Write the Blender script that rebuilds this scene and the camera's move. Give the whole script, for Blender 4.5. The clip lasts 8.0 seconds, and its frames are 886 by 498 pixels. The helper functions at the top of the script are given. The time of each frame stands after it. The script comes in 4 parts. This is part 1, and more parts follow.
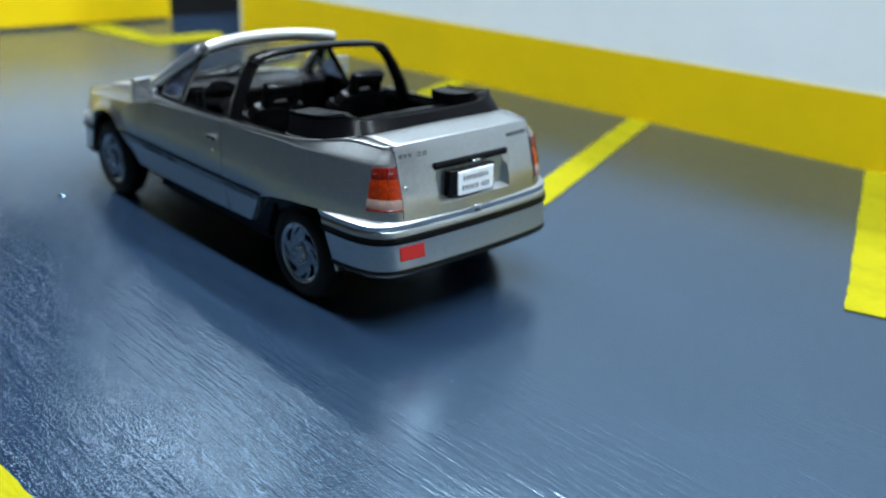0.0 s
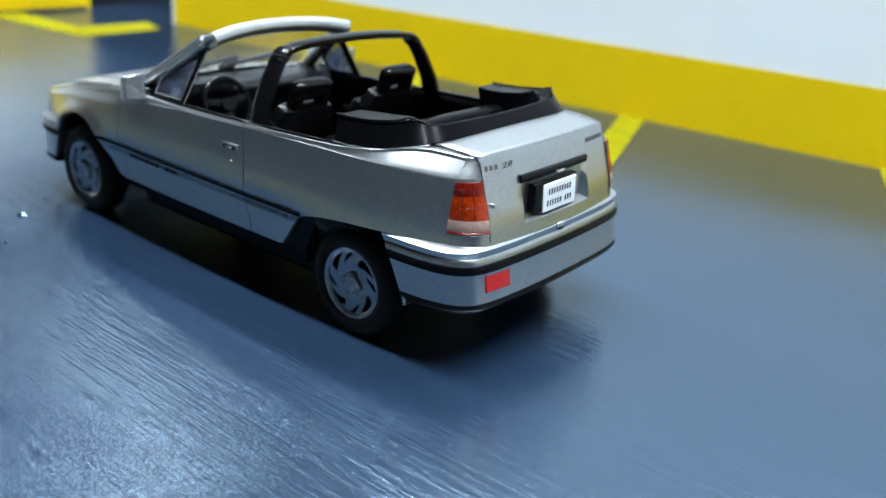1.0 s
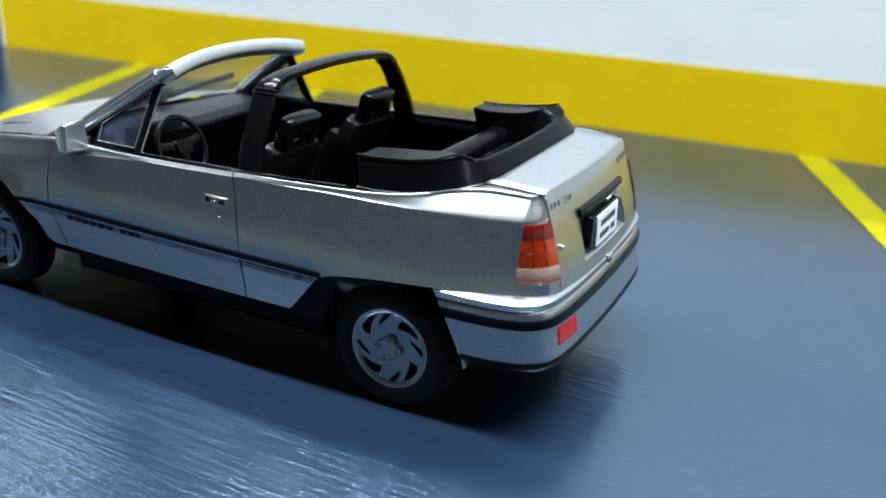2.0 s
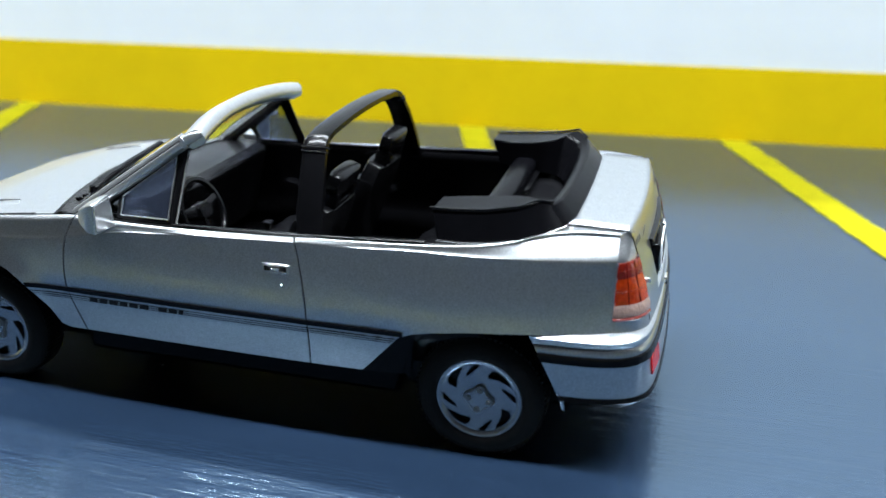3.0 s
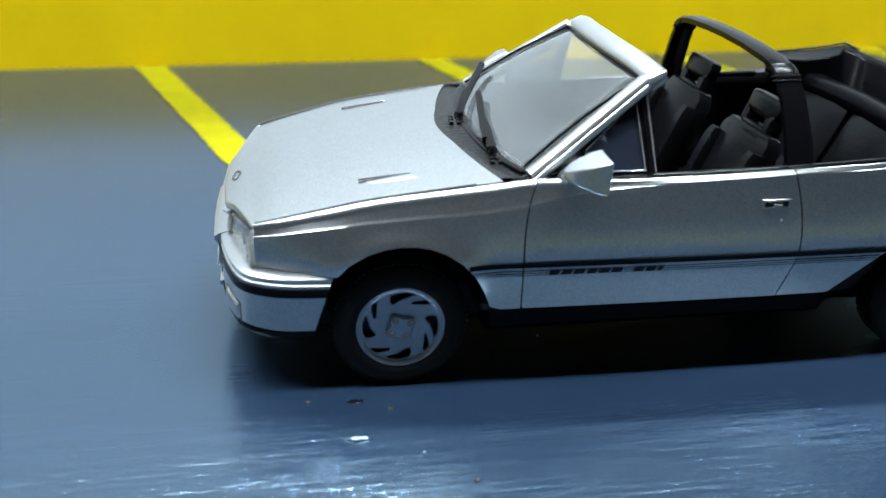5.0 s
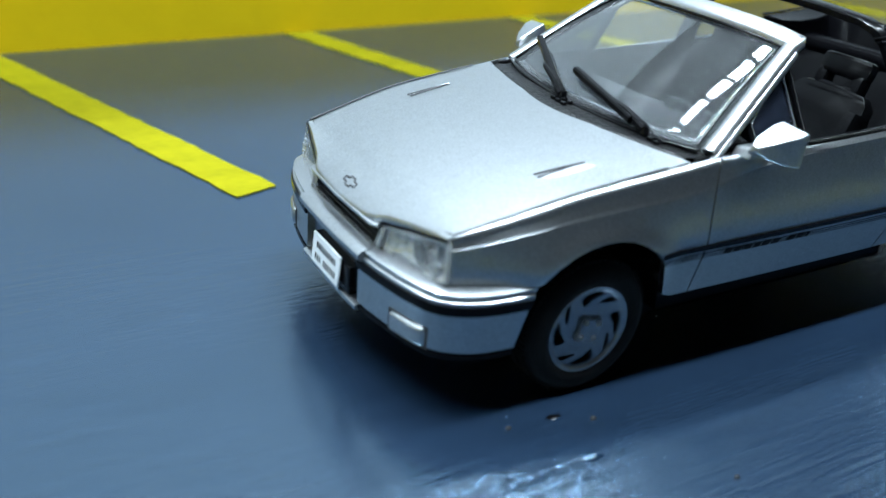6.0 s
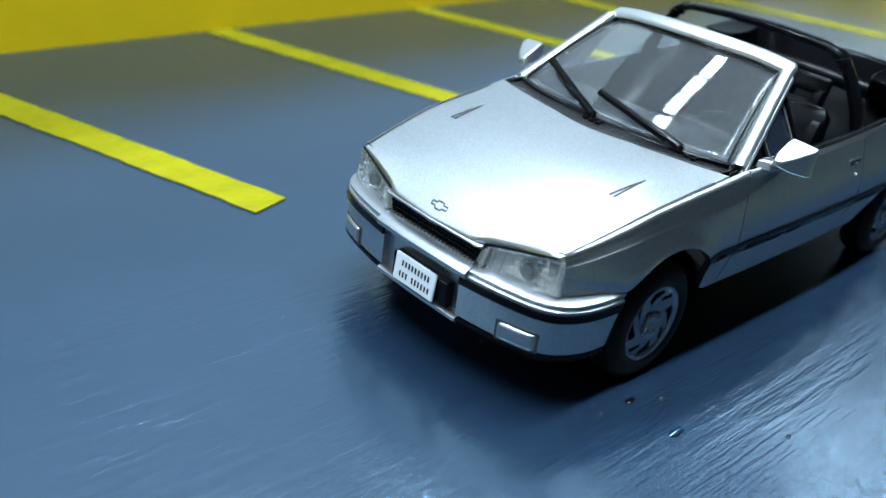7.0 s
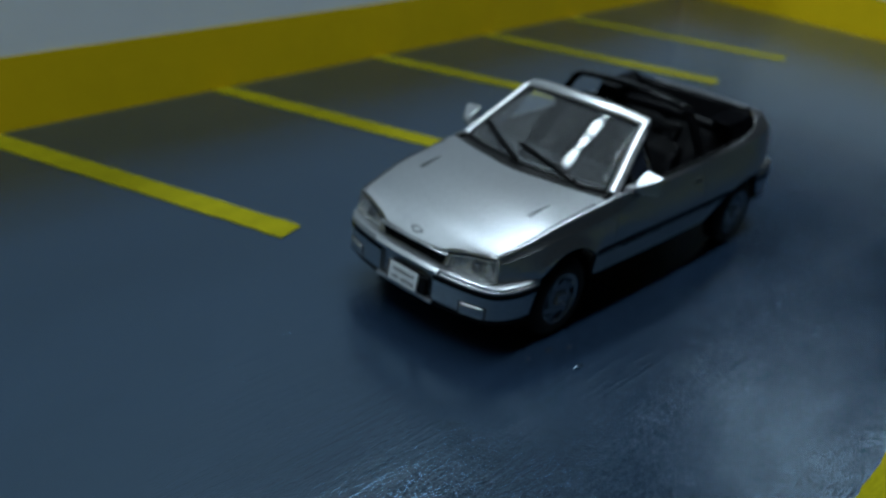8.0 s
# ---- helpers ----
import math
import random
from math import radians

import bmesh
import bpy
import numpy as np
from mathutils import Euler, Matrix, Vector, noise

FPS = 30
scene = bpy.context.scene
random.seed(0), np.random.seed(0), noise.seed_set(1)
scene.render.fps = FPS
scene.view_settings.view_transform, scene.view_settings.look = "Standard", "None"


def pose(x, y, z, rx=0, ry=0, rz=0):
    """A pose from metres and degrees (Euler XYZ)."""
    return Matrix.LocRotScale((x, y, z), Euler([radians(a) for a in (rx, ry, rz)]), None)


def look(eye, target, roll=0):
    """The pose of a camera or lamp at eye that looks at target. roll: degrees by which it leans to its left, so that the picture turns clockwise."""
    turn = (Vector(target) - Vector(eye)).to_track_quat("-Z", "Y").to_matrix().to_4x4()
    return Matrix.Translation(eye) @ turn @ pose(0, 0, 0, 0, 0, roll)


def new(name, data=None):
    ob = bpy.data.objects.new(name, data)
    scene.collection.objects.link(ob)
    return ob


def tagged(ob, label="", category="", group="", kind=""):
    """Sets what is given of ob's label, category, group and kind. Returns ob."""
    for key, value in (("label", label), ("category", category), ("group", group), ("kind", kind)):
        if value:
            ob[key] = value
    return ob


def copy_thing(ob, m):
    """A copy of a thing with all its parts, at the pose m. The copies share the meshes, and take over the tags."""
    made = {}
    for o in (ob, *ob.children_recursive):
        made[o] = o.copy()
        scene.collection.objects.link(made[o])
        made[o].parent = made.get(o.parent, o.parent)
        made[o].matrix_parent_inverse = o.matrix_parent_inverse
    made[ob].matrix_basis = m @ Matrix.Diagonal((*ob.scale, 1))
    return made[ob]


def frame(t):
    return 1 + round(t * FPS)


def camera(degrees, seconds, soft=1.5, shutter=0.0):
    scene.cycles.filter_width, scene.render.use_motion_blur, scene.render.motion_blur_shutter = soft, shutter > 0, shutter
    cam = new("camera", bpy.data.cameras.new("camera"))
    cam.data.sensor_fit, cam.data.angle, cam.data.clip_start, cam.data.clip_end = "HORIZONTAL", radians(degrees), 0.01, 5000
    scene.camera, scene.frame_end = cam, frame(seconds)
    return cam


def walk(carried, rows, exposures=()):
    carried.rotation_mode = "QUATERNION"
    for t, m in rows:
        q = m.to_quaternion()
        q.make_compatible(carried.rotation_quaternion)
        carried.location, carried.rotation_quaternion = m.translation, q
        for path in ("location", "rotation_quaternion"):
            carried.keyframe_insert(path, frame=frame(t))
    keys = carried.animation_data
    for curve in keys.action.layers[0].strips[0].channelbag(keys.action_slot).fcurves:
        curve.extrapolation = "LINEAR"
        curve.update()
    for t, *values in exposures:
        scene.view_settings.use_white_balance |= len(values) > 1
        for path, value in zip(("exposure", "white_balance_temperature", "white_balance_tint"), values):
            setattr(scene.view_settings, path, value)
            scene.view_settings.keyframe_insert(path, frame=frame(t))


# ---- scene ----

# All lengths below are written at the size of the full-size car; S brings them to the 1:43 model.
S = 1 / 43

# ---------------------------------------------------------------- camera
cam = camera(52.0, 8.0)
PATH = [
    (0, (5.513, -3.755, 2.408), (2.870, -1.147, 0.920), 2.56),
    (0.3, (5.243, -3.829, 2.351), (2.663, -1.180, 0.869), 2.67),
    (0.5, (4.999, -3.830, 2.325), (2.479, -1.104, 0.833), 3.43),
    (0.8, (4.534, -3.825, 2.260), (2.156, -0.986, 0.805), 3.50),
    (1, (4.255, -3.831, 2.218), (1.954, -0.919, 0.728), 3.86),
    (1.2, (4.057, -3.842, 2.125), (1.812, -0.861, 0.685), 3.55),
    (2.3, (2.709, -3.996, 2.247), (1.281, -0.563, 0.772), 2.08),
    (2.5, (2.554, -4.097, 2.304), (1.213, -0.624, 0.840), 1.26),
    (3, (2.040, -4.142, 2.380), (1.035, -0.569, 0.888), 0.21),
    (3.5, (1.248, -4.299, 2.337), (0.588, -0.693, 0.738), 0.52),
    (4, (0.223, -4.334, 2.481), (-0.124, -0.719, 0.804), 0.24),
    (4.5, (-0.837, -4.267, 2.298), (-0.722, -0.648, 0.598), 1.09),
    (4.7, (-1.190, -4.230, 2.278), (-0.855, -0.631, 0.564), 1.76),
    (5.8, (-3.074, -3.320, 2.167), (-1.449, -0.129, 0.384), 3.67),
    (6, (-3.390, -3.085, 2.128), (-1.506, -0.045, 0.337), 4.98),
    (6.3, (-3.809, -2.931, 2.211), (-1.709, -0.034, 0.399), 5.54),
    (6.5, (-4.106, -2.733, 2.229), (-1.865, 0.028, 0.397), 6.57),
    (6.8, (-4.459, -2.586, 2.249), (-2.033, 0.022, 0.411), 8.05),
    (7, (-4.536, -2.591, 2.388), (-1.996, -0.109, 0.547), 8.06),
    (7.3, (-4.797, -2.880, 2.753), (-2.137, -0.483, 0.937), 7.37),
    (7.5, (-5.167, -3.106, 2.841), (-2.478, -0.764, 1.028), 7.33),
    (7.8, (-5.871, -3.540, 3.127), (-3.139, -1.215, 1.321), 6.78),
    (8, (-5.972, -3.810, 3.385), (-3.299, -1.449, 1.573), 6.23),
]
EXPOSURES = [(0.0, -0.24, 6000, 5), (0.5, 0.0, 6080, 6), (1.0, 0.06, 6150, 7), (2.5, 0.10, 6300, 9), (3.5, 0.38, 6330, 9), (4.5, 0.27, 6380, 8), (6.0, -0.26, 5800, 2), (7.0, -0.42, 5550, 1), (7.5, -0.95, 5500, 1), (7.75, -1.3, 5500, 1), (8.0, -2.2, 5750, 1)]
cam.data.dof.use_dof, cam.data.dof.focus_distance, cam.data.dof.aperture_fstop = True, 4.3 * S, 28.0
walk(cam, [(t, look([c * S for c in e], [c * S for c in g], r)) for t, e, g, r in PATH], EXPOSURES)

# ---------------------------------------------------------------- world and lamps
world = bpy.data.worlds.new("room_air")
scene.world = world
world.use_nodes = True
world.node_tree.nodes["Background"].inputs["Color"].default_value = (0.62, 0.78, 1.0, 1)
world.node_tree.nodes["Background"].inputs["Strength"].default_value = 0.008


def area(name, eye, target, size_x, size_y, power, color):
    data = bpy.data.lights.new(name, "AREA")
    data.shape, data.size, data.size_y, data.energy, data.color = "RECTANGLE", size_x * S, size_y * S, power, color
    ob = new(name, data)
    ob.matrix_world = look([c * S for c in eye], [c * S for c in target])
    return ob


# Under the room's ceiling: one tube over the board, and a long row of panels beyond the board's north wall.
area("tube_lamp_over_board", (0.0, -2.2, 32), (0, -1, 0), 44, 1.6, 22.0, (0.88, 0.95, 1.0))
for x in [-16.0 + 4.0 * k for k in range(9)]:
    area("panel_lamp_in_row", (x, 12.2, 32), (x, 0, 0), 3.3, 1.5, 1.65, (0.88, 0.95, 1.0))
for x, y, power in ((-55.0, 20.0, 0.5), (-38.5, 20.0, 0.95), (31.0, 10.0, 0.2), (46.5, 8.5, 1.5)):
    area("long_lamp_in_row", (x, y, 32), (0.9 * x, 0, 0), 15.4, 1.5, power, (0.88, 0.95, 1.0))

# ---------------------------------------------------------------- materials


def material(name, color, rough=0.5, metal=0.0, vary=0.08, scale=30.0, bump=0.0, bump_scale=400.0, stretch=(1, 1, 1), flake=0.0, **extra):
    """A principled surface with two scales of colour variation and a fine relief; scales are per full-size metre."""
    m = bpy.data.materials.new(name)
    m.use_nodes = True
    nt = m.node_tree
    b = nt.nodes["Principled BSDF"]
    b.inputs["Roughness"].default_value, b.inputs["Metallic"].default_value = rough, metal
    for key, value in extra.items():
        b.inputs[key.replace("_", " ")].default_value = value
    co = nt.nodes.new("ShaderNodeTexCoord")
    mp = nt.nodes.new("ShaderNodeMapping")
    mp.inputs["Scale"].default_value = [43 * c for c in stretch]
    nt.links.new(co.outputs["Object"], mp.inputs["Vector"])
    n1 = nt.nodes.new("ShaderNodeTexNoise")
    n1.inputs["Scale"].default_value, n1.inputs["Detail"].default_value = scale * 0.08, 5
    n2 = nt.nodes.new("ShaderNodeTexNoise")
    n2.inputs["Scale"].default_value, n2.inputs["Detail"].default_value = scale, 6
    add = nt.nodes.new("ShaderNodeMath")
    add.operation = "ADD"
    ramp = nt.nodes.new("ShaderNodeMapRange")
    ramp.inputs["From Min"].default_value, ramp.inputs["From Max"].default_value = 0.7, 1.3
    ramp.inputs["To Min"].default_value, ramp.inputs["To Max"].default_value = 1 - vary, 1 + vary
    mix = nt.nodes.new("ShaderNodeVectorMath")
    mix.operation = "SCALE"
    mix.inputs[0].default_value = color
    for n in (n1, n2):
        nt.links.new(mp.outputs["Vector"], n.inputs["Vector"])
    nt.links.new(n1.outputs["Fac"], add.inputs[0])
    nt.links.new(n2.outputs["Fac"], add.inputs[1])
    nt.links.new(add.outputs[0], ramp.inputs["Value"])
    nt.links.new(ramp.outputs["Result"], mix.inputs["Scale"])
    nt.links.new(mix.outputs["Vector"], b.inputs["Base Color"])
    if flake:
        # Metal flakes: a fine sparkle in the colour, and a second, broader sheen beside the clear one.
        n4 = nt.nodes.new("ShaderNodeTexNoise")
        n4.inputs["Scale"].default_value, n4.inputs["Detail"].default_value = 170, 1
        spark = nt.nodes.new("ShaderNodeMapRange")
        spark.inputs["From Min"].default_value, spark.inputs["From Max"].default_value = 0.36, 0.64
        spark.inputs["To Min"].default_value, spark.inputs["To Max"].default_value = 1 - flake, 1 + flake
        both = nt.nodes.new("ShaderNodeMath")
        both.operation = "MULTIPLY"
        nt.links.new(mp.outputs["Vector"], n4.inputs["Vector"])
        nt.links.new(n4.outputs["Fac"], spark.inputs["Value"])
        nt.links.new(ramp.outputs["Result"], both.inputs[0])
        nt.links.new(spark.outputs["Result"], both.inputs[1])
        nt.links.new(both.outputs[0], mix.inputs["Scale"])
        sheen = nt.nodes.new("ShaderNodeBsdfPrincipled")
        sheen.inputs["Roughness"].default_value, sheen.inputs["Metallic"].default_value = 0.40, metal
        nt.links.new(mix.outputs["Vector"], sheen.inputs["Base Color"])
        blend = nt.nodes.new("ShaderNodeMixShader")
        blend.inputs["Fac"].default_value = 1.5 * flake
        nt.links.new(b.outputs["BSDF"], blend.inputs[1])
        nt.links.new(sheen.outputs["BSDF"], blend.inputs[2])
        nt.links.new(blend.outputs["Shader"], nt.nodes["Material Output"].inputs["Surface"])
    if bump:
        n3 = nt.nodes.new("ShaderNodeTexNoise")
        n3.inputs["Scale"].default_value, n3.inputs["Detail"].default_value = bump_scale, 4
        nt.links.new(mp.outputs["Vector"], n3.inputs["Vector"])
        bp = nt.nodes.new("ShaderNodeBump")
        bp.inputs["Strength"].default_value, bp.inputs["Distance"].default_value = bump, 0.0002
        nt.links.new(n3.outputs["Fac"], bp.inputs["Height"])
        nt.links.new(bp.outputs["Normal"], b.inputs["Normal"])
    return m


def glass(name, color, rough=0.02, ior=1.45):
    m = bpy.data.materials.new(name)
    m.use_nodes = True
    b = m.node_tree.nodes["Principled BSDF"]
    b.inputs["Base Color"].default_value = (*color, 1)
    b.inputs["Roughness"].default_value, b.inputs["IOR"].default_value = rough, ior
    b.inputs["Transmission Weight"].default_value = 1.0
    return m


def floor_paint():
    """Slate-blue brushed paint: long brush strokes along the board, broad patches of gloss, fine pimples."""
    m = bpy.data.materials.new("slate_blue_brushed_paint")
    m.use_nodes = True
    nt = m.node_tree
    b = nt.nodes["Principled BSDF"]
    co = nt.nodes.new("ShaderNodeTexCoord")

    def noise_of(scale, detail, rough=0.5):
        mp = nt.nodes.new("ShaderNodeMapping")
        mp.inputs["Scale"].default_value = [43 * c for c in scale]
        nt.links.new(co.outputs["Object"], mp.inputs["Vector"])
        n = nt.nodes.new("ShaderNodeTexNoise")
        n.inputs["Scale"].default_value, n.inputs["Detail"].default_value, n.inputs["Roughness"].default_value = 1.0, detail, rough
        nt.links.new(mp.outputs["Vector"], n.inputs["Vector"])
        return n.outputs["Fac"]

    def mapped(value, a, c, lo, hi):
        r = nt.nodes.new("ShaderNodeMapRange")
        for key, v in (("From Min", a), ("From Max", c), ("To Min", lo), ("To Max", hi)):
            r.inputs[key].default_value = v
        nt.links.new(value, r.inputs["Value"])
        return r.outputs["Result"]

    def calc(op, p, q):
        n = nt.nodes.new("ShaderNodeMath")
        n.operation = op
        for slot, v in zip(n.inputs, (p, q)):
            if isinstance(v, (int, float)):
                slot.default_value = v
            else:
                nt.links.new(v, slot)
        return n.outputs[0]

    strokes = noise_of((1.7, 24, 1), 4, 0.55)
    hair = noise_of((6.0, 80, 1), 3, 0.6)
    pimples = noise_of((34, 52, 20), 3, 0.5)
    patches = noise_of((0.35, 0.8, 1), 3)
    sep = nt.nodes.new("ShaderNodeSeparateXYZ")
    nt.links.new(co.outputs["Object"], sep.inputs["Vector"])
    lane = calc("MULTIPLY", mapped(sep.outputs["Y"], -1.8 * S, -1.0 * S, 1.0, 0.45), mapped(sep.outputs["Y"], -3.8 * S, -3.0 * S, 0.45, 1.0))
    where = calc("MULTIPLY", lane, mapped(patches, 0.38, 0.62, 0.45, 1.0))
    height = calc("ADD", calc("MULTIPLY", strokes, 0.80), calc("ADD", calc("MULTIPLY", hair, 0.34), calc("MULTIPLY", pimples, 0.24)))
    bp = nt.nodes.new("ShaderNodeBump")
    bp.inputs["Distance"].default_value = 0.00024
    nt.links.new(where, bp.inputs["Strength"])
    nt.links.new(height, bp.inputs["Height"])
    nt.links.new(bp.outputs["Normal"], b.inputs["Normal"])
    shade = calc("ADD", mapped(strokes, 0.3, 0.7, -0.12, 0.12), mapped(patches, 0.3, 0.7, 0.88, 1.12))
    col = nt.nodes.new("ShaderNodeVectorMath")
    col.operation = "SCALE"
    col.inputs[0].default_value = (0.0085, 0.0175, 0.036)
    nt.links.new(shade, col.inputs["Scale"])
    nt.links.new(col.outputs["Vector"], b.inputs["Base Color"])
    worn = mapped(sep.outputs["Y"], -2.1 * S, -1.25 * S, 0.125, 0.205)
    nt.links.new(calc("ADD", worn, mapped(hair, 0.3, 0.7, -0.03, 0.03)), b.inputs["Roughness"])
    b.inputs["Specular IOR Level"].default_value, b.inputs["IOR"].default_value = 1.0, 1.75
    b.inputs["Specular Tint"].default_value = (0.60, 0.82, 0.99, 1)
    return m


FLOOR = floor_paint()
YELLOW_LINE = material("lemon_yellow_line_paint", (0.215, 0.193, 0.002), 0.7, Specular_IOR_Level=0.04, vary=0.20, scale=12, bump=0.5, bump_scale=14, stretch=(1, 4, 1))
YELLOW_WALL = material("yellow_wall_paint", (0.74, 0.505, 0.0), 0.6, Specular_IOR_Level=0.1, vary=0.04, scale=3, bump=0.2, bump_scale=20)
WHITE_WALL = material("white_wall_paint", (0.80, 0.82, 0.83), 0.55, vary=0.02, scale=2, bump=0.2, bump_scale=20)
# Near-black of the crumbs, also painting in darkness beyond the opening and foot gap.
DARK = material("shade_and_crumb_black", (0.012, 0.012, 0.013), 0.6, vary=0.1, scale=3)
ROOM = material("room_plaster", (0.018, 0.019, 0.021), 0.8, vary=0.03, scale=1)
SILVER = material("silver_metallic_paint", (0.515, 0.535, 0.555), 0.28, 1.0, vary=0.05, scale=300, bump=0.025, bump_scale=150, flake=0.13, Coat_Weight=0.25, Coat_Roughness=0.08)
FRAME = material("bright_silver_frame_paint", (0.58, 0.59, 0.60), 0.30, 0.92, vary=0.08, scale=60, bump=0.14, bump_scale=30)
FROST = material("frosted_clear_plastic", (0.74, 0.76, 0.76), 0.16, vary=0.06, scale=40, Transmission_Weight=0.78)
CHROME = material("bright_silver_trim", (0.74, 0.75, 0.75), 0.2, 0.9, vary=0.04, scale=40)
BLACK = material("satin_black_plastic", (0.0025, 0.0025, 0.003), 0.20, Specular_IOR_Level=0.16, vary=0.2, scale=30, bump=0.06, bump_scale=60)
SOFTTOP = material("folded_roof_black_plastic", (0.002, 0.002, 0.0026), 0.24, Specular_IOR_Level=0.05, vary=0.25, scale=14, bump=0.07, bump_scale=25)
INTERIOR = material("interior_black_plastic", (0.003, 0.003, 0.0036), 0.27, Specular_IOR_Level=0.16, vary=0.2, scale=20, bump=0.08, bump_scale=50)
COWL = material("grained_black_cowl_plastic", (0.003, 0.003, 0.0035), 0.34, Specular_IOR_Level=0.32, vary=0.3, scale=80, bump=1.0, bump_scale=45)
SEAM = material("dark_panel_seam", (0.03, 0.03, 0.032), 0.7, vary=0.1)
TYRE = material("tyre_rubber", (0.0035, 0.0035, 0.004), 0.7, Specular_IOR_Level=0.12, vary=0.2, scale=40, bump=0.4, bump_scale=90)
RIM = material("grey_silver_rim_paint", (0.40, 0.42, 0.45), 0.27, 0.92, vary=0.06, scale=60)
RED = material("red_reflector_plastic", (0.40, 0.008, 0.008), 0.2, vary=0.1, scale=50, bump=0.3, bump_scale=120)
AMBER = material("amber_lens_plastic", (0.27, 0.022, 0.001), 0.12, vary=0.3, scale=40, bump=0.4, bump_scale=70, Coat_Weight=0.3)
RED_LENS = material("red_lens_plastic", (0.13, 0.007, 0.003), 0.12, vary=0.3, scale=40, bump=0.4, bump_scale=70, Coat_Weight=0.3)
CLEAR_LENS = material("milky_reverse_lens", (0.30, 0.20, 0.17), 0.2, vary=0.1, scale=40, bump=0.4, bump_scale=70)
PLATE = material("white_plate_card", (0.78, 0.8, 0.82), 0.4, vary=0.03, scale=20)
INK = material("black_ink", (0.006, 0.006, 0.008), 0.5, vary=0.1, Specular_IOR_Level=0.1)
GREY_INK = material("dark_grey_badge_ink", (0.06, 0.06, 0.065), 0.4, vary=0.1)
REFLECTOR = material("lamp_reflector", (0.86, 0.87, 0.87), 0.22, 0.75, vary=0.12, scale=40, bump=1.0, bump_scale=30)
BULB = material("grey_bulb_cap", (0.13, 0.14, 0.15), 0.4, 0.1)
GRILLE = material("black_grille_mesh", (0.01, 0.01, 0.011), 0.4, vary=0.1)
DUST = material("pale_dust", (0.22, 0.24, 0.26), 0.6, vary=0.1)
WINDSCREEN = glass("clear_windscreen_plastic", (0.90, 0.94, 0.96))
WINDSCREEN.node_tree.nodes["Principled BSDF"].inputs["Transmission Weight"].default_value = 0.98
HEADLAMP = glass("clear_headlamp_plastic", (0.97, 0.98, 0.98), 0.06)
SIDE_GLASS = glass("smoky_blue_side_plastic", (0.24, 0.29, 0.42), 0.03)
SIDE_GLASS.node_tree.nodes["Principled BSDF"].inputs["Transmission Weight"].default_value = 0.97

# ---------------------------------------------------------------- mesh helpers


def part(name, bm, mat, parent=None, label="", smooth=35, thick=0.0, bevel=0.0):
    """Links a bmesh, written at full size, as one mesh object of the model."""
    bmesh.ops.remove_doubles(bm, verts=bm.verts, dist=1e-5)
    bmesh.ops.recalc_face_normals(bm, faces=bm.faces)
    bmesh.ops.scale(bm, vec=(S, S, S), verts=bm.verts)
    me = bpy.data.meshes.new(name)
    bm.to_mesh(me)
    bm.free()
    me.materials.append(mat)
    if smooth:
        for p in me.polygons:
            p.use_smooth = True
        me.set_sharp_from_angle(angle=radians(smooth))
    ob = new(name, me)
    if thick:
        mod = ob.modifiers.new("thickness", "SOLIDIFY")
        mod.thickness, mod.offset = thick * S, -1
    if bevel:
        mod = ob.modifiers.new("round_edges", "BEVEL")
        mod.width, mod.segments, mod.limit_method, mod.angle_limit = bevel * S, 2, "ANGLE", radians(40)
        mod.harden_normals = False
    if parent is not None:
        ob.parent = parent
    if label:
        tagged(ob, label)
    return ob


def sheet(P, bm=None):
    """Quads over a grid of points."""
    bm = bm or bmesh.new()
    V = [[bm.verts.new(p) for p in row] for row in P]
    for a, b in zip(V, V[1:]):
        for i in range(len(a) - 1):
            bm.faces.new((a[i], a[i + 1], b[i + 1], b[i]))
    return bm


def loft(rings, bm=None, caps=True):
    """A closed skin over rings of equal length."""
    bm = bm or bmesh.new()
    V = [[bm.verts.new(p) for p in ring] for ring in rings]
    n = len(V[0])
    for a, b in zip(V, V[1:]):
        for i in range(n):
            bm.faces.new((a[i], a[(i + 1) % n], b[(i + 1) % n], b[i]))
    if caps:
        bm.faces.new(V[0])
        bm.faces.new(V[-1])
    return bm


def box(x0, x1, y0, y1, z0, z1, bm=None):
    return loft([[(x, y0, z0), (x, y1, z0), (x, y1, z1), (x, y0, z1)] for x in (x0, x1)], bm)


def slab(quad, way, bm=None):
    """A plate with the given outline, thickened along way."""
    return loft([[Vector(p) for p in quad], [Vector(p) + Vector(way) for p in quad]], bm)


def sweep(points, sections, bm=None, up=(0, 0, 1)):
    """A bar along points; sections are (width, height) rounded rectangles, one for all or one a point."""
    points = [Vector(p) for p in points]
    rings = []
    for i, p in enumerate(points):
        t = (points[min(i + 1, len(points) - 1)] - points[max(i - 1, 0)]).normalized()
        side = t.cross(Vector(up)).normalized()
        top = side.cross(t).normalized()
        w, h = sections[i] if isinstance(sections, list) else sections
        c = 0.6
        shape = [(1, c), (c, 1), (-c, 1), (-1, c), (-1, -c), (-c, -1), (c, -1), (1, -c)]
        rings.append([p + side * (a * w / 2) + top * (b * h / 2) for a, b in shape])
    return loft(rings, bm)


